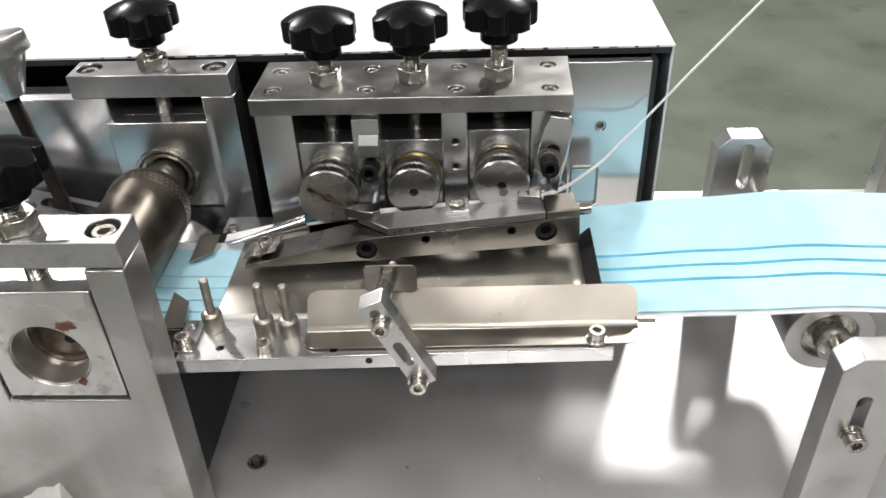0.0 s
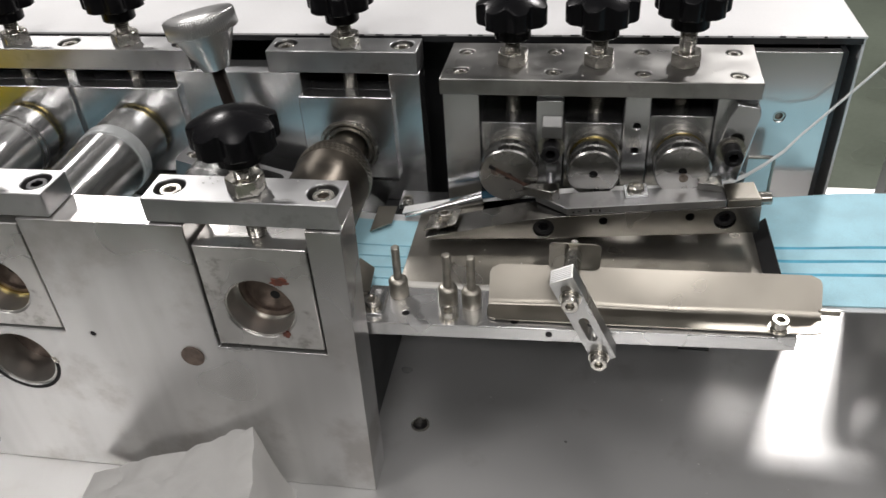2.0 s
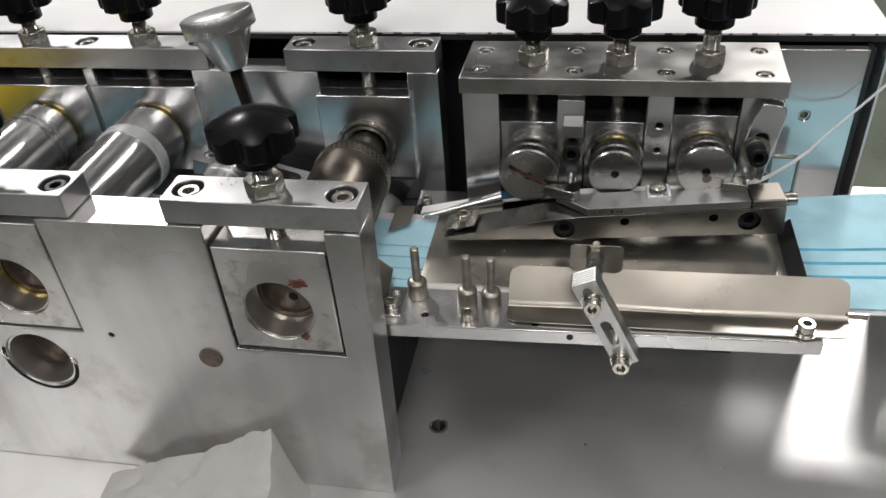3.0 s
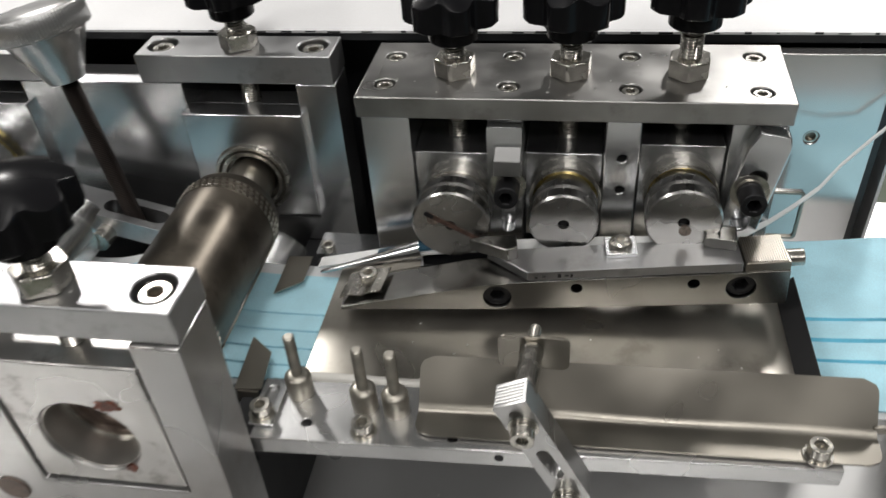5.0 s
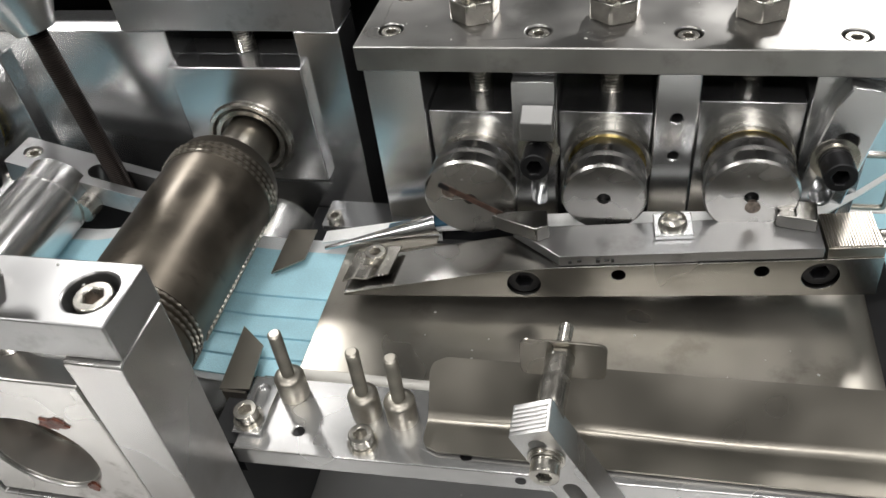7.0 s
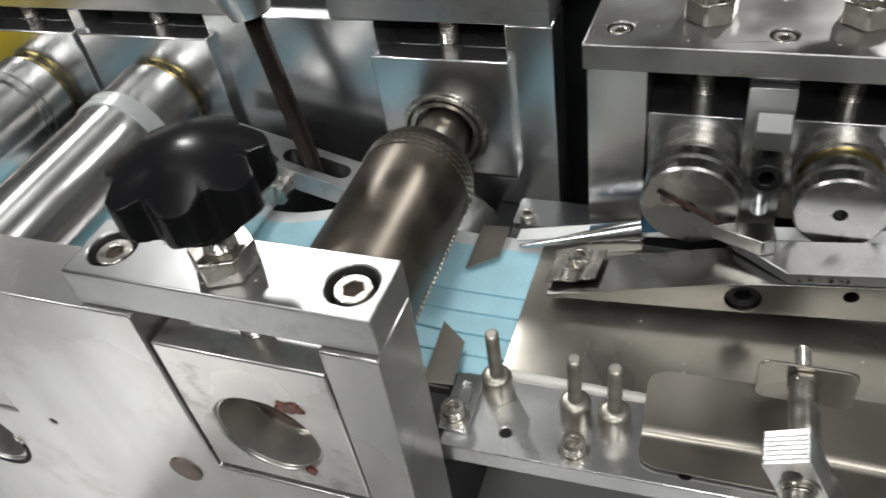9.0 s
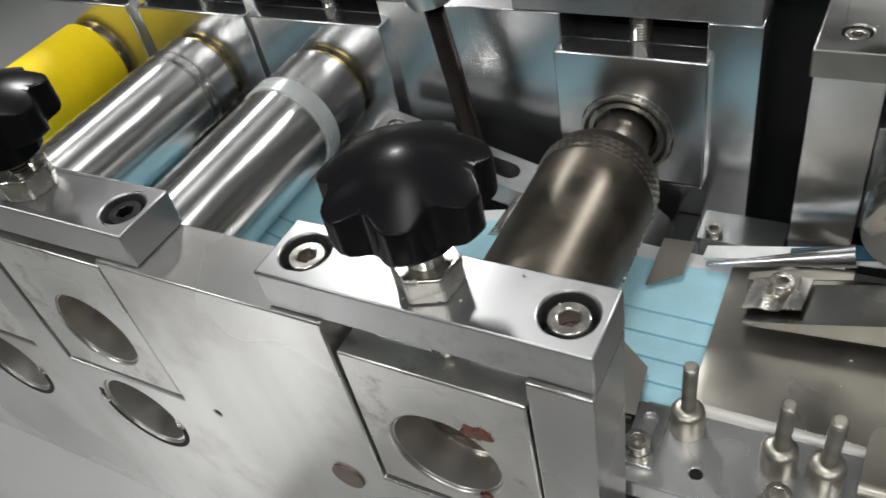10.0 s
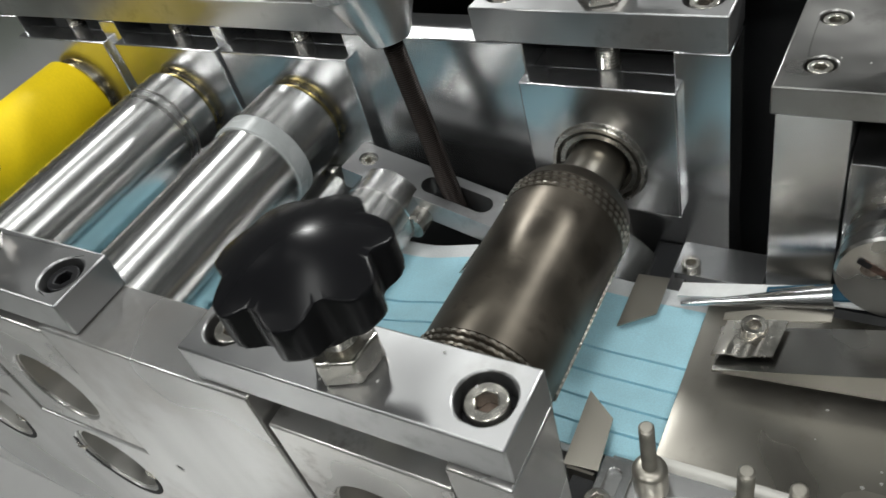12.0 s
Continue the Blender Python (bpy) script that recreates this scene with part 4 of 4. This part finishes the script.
part("plate", prism(rounded(-0.0078, 0.0070, 0.1340, 0.1950, 0.0008), [slot2d(0.0010, 0.1560, 0.0062, 0.0300, 90)], "y", 0.4520, 0.4578), STEEL, cl, bevel=0.0005)
bm = prism([(0.4450, 0.1752), (0.4519, 0.1752), (0.4519, 0.1862), (0.4450, 0.1828)], [], "x", -0.0045, 0.0070)
part("wedge", bm, DULL, cl, "sloped steel wedge", bevel=0.0005)
cap_screw((0.0010, 0.4520, 0.1665), (0, -0.95, 0.1), 0.0052, 0.0105, BLACK_OX, label="black socket head cap screw with bright washer", group="clamp screws", washer_r=1.5)
cr = thing("clamp_bracket", (0.1, 0.455, 0.135), "slotted steel clamp bracket leaning on the feed unit", "bracket", "clamp brackets", m=pose(0.1010, 0.4552, 0.1630, 0, 9, 0))
part("plate", prism([(-0.0085, -0.0260), (0.0080, -0.0260), (0.0085, 0.0270), (0.0065, 0.0320), (-0.0055, 0.0320), (-0.0080, 0.0240)], [slot2d(0.0, 0.0000, 0.0075, 0.0300, 90)], "y", -0.0040, 0.0026), STEEL, cr, local=True, bevel=0.0006)
cap_screw((0.1005, 0.4510, 0.1680), (0, -0.95, 0.1), 0.0052, 0.0105, BLACK_OX, label="black socket head cap screw with bright washer", group="clamp screws", washer_r=1.5)

# ---- wire guide ----
gm = pose(-0.001, 0.4165, 0.1330, 0, -3.6, 4.2)
guide = thing("wire_guide", label="long steel wire guide bar with a sloping nose", category="guide", m=gm)
body_out = [(-0.0690, -0.0036), (0, -0.0070), (0.1185, -0.0099), (0.1185, 0.0075), (0.0130, 0.0075), (-0.0080, 0.0066), (-0.0690, -0.0024)]
bores = [ring(0, 0, 0.0061, 32), ring(0.1000, -0.0003, 0.0061, 32), ring(0.0335, 0.0030, 0.0025, 20), ring(0.0810, 0.0028, 0.0025, 20)]
part("bar", prism(body_out, bores, "y", 0.0, 0.0185), GUIDEM, guide, local=True, bevel=0.0004)
for bx in (0.0, 0.1):
    part("black_screw", screw_bmesh((bx, 0.0070, 0), (0, -1, 0), 0.0058, 0.0055), BLACK_OX, guide, "black socket head screw in its bore", local=True, bevel=0.0003)
for bx in (0.0335, 0.0810):
    part("bore_end", cyl((bx, 0.0060, 0.0029), (bx, 0.0080, 0.0029), 0.0026, 18), BLACK_OX, guide, local=True)
part("top_strip", prism([(0.0135, 0.0006), (0.1000, 0.0006), (0.1003, 0.0172), (-0.0040, 0.0165)], [], "z", 0.0078, 0.0122), STEEL_H, guide, "bright top strip with a slanted end", local=True, bevel=0.0004)
part("nose_block", prism([(-0.0110, 0.0172), (0.0055, 0.0085), (0.0098, 0.0105), (0.0092, 0.0190), (-0.0050, 0.0190)], [], "z", 0.0123, 0.0185), GUIDEM, guide, local=True, bevel=0.0004)
part("tab", box(0.0462, 0.0592, 0.0072, 0.0190, 0.0123, 0.0145), STEEL, guide, local=True, bevel=0.0003)
part("button_screw", lathe([(0.0050, 0), (0.0050, 0.0008), (0.0044, 0.0024), (0.0030, 0.0032), (0.0018, 0.0033), (0.0016, 0.0020), (0.0003, 0.0020)], (0.0526, 0.0130, 0.0146), (0.0526, 0.0130, 1), 28), NICKEL, guide, "polished button head screw", local=True)
part("stop_block", prism([(0.0860, 0.0120), (0.0985, 0.0080), (0.1000, 0.0180), (0.0910, 0.0190)], [], "z", 0.0123, 0.0175), GUIDEM, guide, local=True, bevel=0.0004)
part("entry_block", prism([(0.1010, 0.0006), (0.1185, 0.0006), (0.1175, 0.0180), (0.1012, 0.0180)], [], "z", 0.0076, 0.0118), SHEET, guide, "entry block with a ribbed top", local=True, bevel=0.0002)
for k in range(18):
    part("rib", box(0.1018 + 0.0009 * k, 0.1018 + 0.0009 * k + 0.0005, 0.0012, 0.0175, 0.0118, 0.0124), SHEET, guide, local=True)
part("entry_screw", screw_bmesh((0.1186, 0.0120, 0.0045), (1, 0, 0), 0.0036, 0.0080), NICKEL, guide, local=True, bevel=0.0003)
rnd = random.Random(4)
for k, (bx, w) in enumerate(((0.0165, 0.0012), (0.0195, 0.0016), (0.0260, 0.0014), (0.0288, 0.0018), (0.0312, 0.0010))):
    part("ink_mark", box(bx, bx + w, -0.0001, 0.0007, 0.0094 + 0.0005 * (k % 2), 0.0102 + 0.0004 * (k % 3)), SIGN, guide, local=True)
bm = bmesh.new()
grid = {}
for i in range(15):
    for j in range(9):
        u, w_ = i / 14, j / 8
        x, y = -0.0092 + 0.0190 * u + 0.0030 * (w_ - 0.5), -0.0085 + 0.0150 * w_
        dip = abs(u - 0.5) * 2
        z = 0.0003 + 0.0013 * min(1.0, max(0.0, dip - 0.12) / 0.35) * (1.2 - 0.8 * dip) + 0.0002 * math.sin(7 * u + 3 * w_)
        grid[i, j] = [bm.verts.new((x, y, z + h)) for h in (0, 0.0006)]
for i in range(14):
    for j in range(8):
        a, b, c, d = grid[i, j], grid[i + 1, j], grid[i + 1, j + 1], grid[i, j + 1]
        bm.faces.new((a[1], b[1], c[1], d[1]))
        bm.faces.new((a[0], d[0], c[0], b[0]))
rim = [(i, 0) for i in range(14)] + [(14, j) for j in range(8)] + [(i, 8) for i in range(14, 0, -1)] + [(0, j) for j in range(8, 0, -1)]
for p, q in zip(rim, rim[1:] + rim[:1]):
    bm.faces.new((grid[p][0], grid[q][0], grid[q][1], grid[p][1]))
bmesh.ops.transform(bm, matrix=pose(-0.0590, 0.0125, 0.0004, 0, -8.6, 0), verts=bm.verts)
part("nose_tab", bm, NICKEL, guide, "creased bright clamped tab", local=True)
cap_screw((-0.0600, 0.4275, 0.1278), (0, 0, 1), 0.0041, 0.0042, label="nickel cap screw with washer on the guide's nose")
fold = thing("folding_funnel", (-0.06, 0.447, 0.125), "polished rolled sheet funnel that folds the web's edge", "funnel")
fa, fb = Vector((-0.0880, 0.4420, 0.1195)), Vector((-0.0390, 0.4460, 0.1335))
bm = lathe([(0.0008, 0), (0.0016, 0.015), (0.0028, 0.034), (0.0042, (fb - fa).length), (0.0039, (fb - fa).length), (0.0025, 0.034), (0.0013, 0.015), (0.0005, 0)], fa, fb, 28, arc=250)
part("funnel", bm, STEEL, fold)
flap = [(-0.0720, 0.4385, 0.1215), (-0.0600, 0.4395, 0.1245), (-0.0480, 0.4405, 0.1275), (-0.0385, 0.4410, 0.1290)]
part("flap", swept(flap, [0.0030, 0.0050, 0.0056, 0.0040], 0.0006, (0.05, 0.9, 0.25)), SHEET, fold, "thin folded flap under the funnel")
for k, turn in enumerate((35, 80, 120)):
    c, d = fa + (fb - fa) * (0.35 + 0.12 * k), (fb - fa).normalized()
    q = radians(turn)
    up = Vector((0, -math.cos(q), math.sin(q)))
    part("crease", cyl(c + up * (0.0023 + 0.0005 * k), c + d * 0.014 + up * (0.0031 + 0.0005 * k), 0.00022, 6), SHEET, fold)
# folded web edge, the funnel's shade painted into its blue
ft = thing("blue_fold", (-0.035, 0.446, 0.135), "folded blue web edge inside the funnel, painted dark for its shade", "fabric web")
part("strip", swept([(-0.060, 0.4460, 0.1290), (-0.040, 0.4465, 0.1345), (-0.022, 0.4470, 0.1365)], [0.005, 0.007, 0.004], 0.0010), BLUE_SHADE, ft)

wire = thing("nose_wire", (0.1, 0.46, 0.15), "white flat nose wire running from above into the pressure rollers", "wire")
line = [(-0.090, 0.4480, 0.1200), (-0.050, 0.4475, 0.1300), (-0.0228, 0.4440, 0.1364), (0.0255, 0.4440, 0.1420), (0.0742, 0.4450, 0.1448), (0.100, 0.4470, 0.1480), (0.1130, 0.4580, 0.1475), (0.1240, 0.4660, 0.1505), (0.1350, 0.4740, 0.1550), (0.1460, 0.4870, 0.1590), (0.1580, 0.4960, 0.1660), (0.1850, 0.4995, 0.1980), (0.2150, 0.5000, 0.2350), (0.3300, 0.5100, 0.3760), (0.6000, 0.5300, 0.7100)]
part("strip", swept(line, [0.0060] * 5 + [0.0045, 0.0028, 0.0026, 0.0024, 0.0018] + [0.0016] * 5, 0.0009, (0.1, 0.95, 0.2)), WIRE, wire)

rb = thing("rear_foot_bracket", (-0.085, 0.466, 0.114), "small steel foot bracket with two cap screws", "bracket")
part("plate", prism(rounded(-0.0960, -0.0640, 0.4590, 0.4760, 0.001), [], "z", 0.1135, 0.1165), STEEL, rb, bevel=0.0004)
cap_screw((-0.0900, 0.4620, 0.1166), (0, 0, 1), 0.0036, 0.0040, group="foot screws", washer=False)

# ---- white cover and steel panel behind ----
cover = thing("machine_cover", (0, 0.55, TZ), "white powder coated sheet cover over the dark machine interior", "cover")
part("top", box(-0.70, 0.1785, 0.5180, 0.640, 0.2065, 0.2080), WHITE, cover, bevel=0.0004)
part("front_lip", box(-0.70, 0.1785, 0.5162, 0.5179, 0.2068, 0.2080), WHITE, cover, "worn front edge")
# thin black line below the cover's front edge
part("dark_edge_strip", box(-0.70, 0.1769, 0.5166, 0.5179, 0.2030, 0.2067), DARK, cover, "black strip under the edge")
rnd = random.Random(31)
for k in range(26):
    cx = 0.172 - 0.0135 * k + rnd.uniform(-0.004, 0.004)
    half = rnd.uniform(0.0006, 0.0032)
    part("paint_chip", box(cx - half, cx + half, 0.5159, 0.5163, 0.2070 + rnd.uniform(0, 0.0004), 0.2076 + rnd.uniform(0, 0.0005)), DARK, cover, "chipped black spot on the edge")
part("side", box(0.1770, 0.1785, 0.5180, 0.640, TZ, 0.2064), WHITE, cover)
part("back", box(-0.70, 0.1769, 0.6385, 0.640, TZ, 0.2064), WHITE, cover)
panel = thing("steel_panel", (0.14, 0.512, TZ), "bright steel panel with a bolt hole behind the feed unit", "panel")
part("panel", prism([(0.1146, TZ), (0.1650, TZ), (0.1650, 0.2015), (0.1146, 0.2015)], [ring(0.1370, 0.1595, 0.0034, 24)], "y", 0.5085, 0.5150), PANELM, panel, bevel=0.0005)
part("hole_end", cyl((0.1370, 0.5120, 0.1595), (0.1370, 0.5149, 0.1595), 0.0026, 20), SHEET, panel)
part("hole_bush", tube((0.1370, 0.5095, 0.1595), (0.1370, 0.5150, 0.1595), 0.0034, 0.0024), NICKEL, panel)
# black strip added as the shade in the gap beside the panel
part("side_gap_shade", box(0.1651, 0.1680, 0.5090, 0.5590, TZ, 0.2015), DARK, panel)
win = thing("side_window", (0.128, 0.50, 0.13), "small polished steel tab beside the wire", "tab")
part("tab", prism(rounded(0.1180, 0.1350, 0.1150, 0.1415, 0.002), [], "y", 0.4900, 0.4925), PANELM, win, bevel=0.0004)
part("rim", prism(rounded(0.1176, 0.1354, 0.1146, 0.1419, 0.0024), [rounded(0.1190, 0.1340, 0.1160, 0.1405, 0.0014)], "y", 0.4888, 0.4899), SHEET, win, "dull raised rim", bevel=0.0003)

# ---- infeed idler and brackets ----
inf = thing("infeed_roller", (0.250, 0.42, 0.094), "aluminium infeed roller with a bearing under the web", "roller")
part("body", tube((0.250, 0.3870, 0.0935), (0.250, 0.5000, 0.0935), 0.0235, 0.0150), ALU, inf, bevel=0.0006)
part("bearing", lathe([(0.0149, 0), (0.0149, 0.003), (0.0135, 0.003), (0.0132, 0.002), (0.0090, 0.002), (0.0088, 0.003), (0.0075, 0.003), (0.0004, 0.003)], (0.250, 0.3930, 0.0935), (0.250, 0.3, 0.0935), 40), NICKEL, inf, "ball bearing")
part("shaft", cyl((0.250, 0.3400, 0.0935), (0.250, 0.5300, 0.0935), 0.0050), NICKEL, inf)
part("collar", tube((0.250, 0.3780, 0.0935), (0.250, 0.3860, 0.0935), 0.0095, 0.0050), NICKEL, inf)


def slotted_bracket(x0, x1, y0, y1, top, label, slot_x, slot_z):
    t = thing("slotted_bracket", ((x0 + x1) / 2, (y0 + y1) / 2, TZ), label, "bracket", "roller brackets")
    c = 0.008
    part("plate", prism([(x0, TZ), (x1, TZ), (x1, top - c), (x1 - c, top), (x0 + c, top), (x0, top - c)], [slot2d(slot_x, slot_z, 0.0070, 0.0330, 90)], "y", y0, y1), ALU, t, bevel=0.0006)
    return t


slotted_bracket(0.2185, 0.2555, 0.530, 0.545, 0.1375, "aluminium slotted bracket with chamfered corners behind the web", 0.2390, 0.1160)
slotted_bracket(0.2290, 0.2640, 0.3300, 0.3460, 0.1310, "aluminium slotted bracket with chamfered corners in front of the web", 0.2440, 0.0900)
cap_screw((0.2430, 0.3298, 0.0810), (0, -1, 0), 0.0050, 0.0060, group="bracket screws")
slotted_bracket(0.3300, 0.3700, 0.530, 0.545, 0.1450, "aluminium slotted bracket with chamfered corners behind the web", 0.350, 0.1160)

# ---- crumpled tissue on the base plate ----
tis = thing("tissue", (-0.19, 0.29, TZ), "crumpled white tissue paper lying on the base plate", "tissue")
bm = bmesh.new()
bmesh.ops.create_grid(bm, x_segments=60, y_segments=40, size=0.5)
for v in bm.verts:
    u, w_ = v.co.x, v.co.y
    p = Vector((u * 3 + 3, w_ * 2.2, 0))
    px, py = -0.200 + u * 0.130, 0.276 + w_ * 0.074
    ridge = max(0.0, 1 - abs(px + 0.150) / (0.105 if px < -0.150 else 0.016)) * max(0.0, (py - 0.238) / 0.075)
    hgt = 0.052 * ridge + abs(noise.noise(p)) * 0.012 + abs(noise.noise(p * 2.7)) * 0.005
    edge = min(0.5 - abs(u), 0.5 + w_)
    hgt *= min(1, edge * 9)
    v.co = Vector((px + 0.006 * noise.noise(p * 1.3), min(0.3175, py + 0.004 * noise.noise(p * 1.7 + Vector((9, 0, 0)))), TZ + 0.0006 + hgt))
part("sheet", bm, PAPER, tis, angle=20)

flakes = thing("lint_flakes", (0.05, 0.37, TZ), "tiny white lint flakes scattered on the base plate and tray", "lint")
verts, faces = [], []
rnd = random.Random(11)
spots = [(rnd.uniform(-0.06, 0.25), rnd.uniform(0.18, 0.45), TZ + 0.0004) for _ in range(42)] + [(rnd.uniform(-0.05, 0.105), rnd.uniform(0.384, 0.412), 0.1191) for _ in range(14)]
spots += [(rnd.uniform(-0.17, -0.09), rnd.uniform(0.322, 0.341), BZ + 0.0002) for _ in range(9)] + [(rnd.uniform(-0.05, 0.10), rnd.uniform(0.458, 0.505), UT + 0.0002) for _ in range(12)]
for x, y, z in spots:
    n, r = len(verts), rnd.uniform(0.0002, 0.0007)
    for k in range(5):
        a = 2 * math.pi * k / 5
        verts.append((x + r * math.cos(a) * rnd.uniform(0.6, 1.3), y + r * math.sin(a) * rnd.uniform(0.6, 1.3), z))
    verts.append((x, y, z + 0.0004))
    faces += [(n + k, n + (k + 1) % 5, n + 5) for k in range(5)]
me = bpy.data.meshes.new("flake_tmp")
me.from_pydata(verts, [], faces)
bm = bmesh.new()
bm.from_mesh(me)
bpy.data.meshes.remove(me)
tagged(part("flakes", bm, PAPER, flakes), kind="stuff")
tagged(flakes, kind="stuff")


# ---- what moves ----
def motions():
    times = [k * 0.1 for k in range(121)]
    for wheel, (x, z) in zip(wheels, ((-0.0228, 0.1545), (0.0255, 0.1575), (0.0742, 0.1610))):
        walk(wheel, [(t, pose(x, 0.437, z, 0, 360 * t, 0)) for t in times])
    # the cross rows of teeth lie at angle 0 when unturned, and come up to 95 degrees at 5.6 s
    walk(rolA, [(t, pose(-0.1335, 0.415, 0.1405, 0, -95 + 358.5 * (t - 5.6), 0)) for t in times])
    for ob, x, z, w in ((rolC, -0.281, 0.1475, 360), (rolB, -0.361, 0.1475, 360), (rolY, -0.442, 0.1475, 368)):
        walk(ob, [(t, pose(x, 0.415, z, 0, w * t, 0)) for t in times])
    for ob, x, z, w in ((lower[0], -0.2845, 0.0965, -397), (lower[1], -0.3665, 0.0965, -397), (anvil, -0.134, 0.0870, -354)):
        walk(ob, [(t, pose(x, 0.415, z, 0, w * t, 0)) for t in times])
    walk(idler, [(t, pose(-0.221, 0.41, 0.1290, 0, 600 * t, 0)) for t in times])
    walk(inf, [(t, pose(0.250, 0.42, 0.094, 0, -410 * t, 0)) for t in times])


motions()
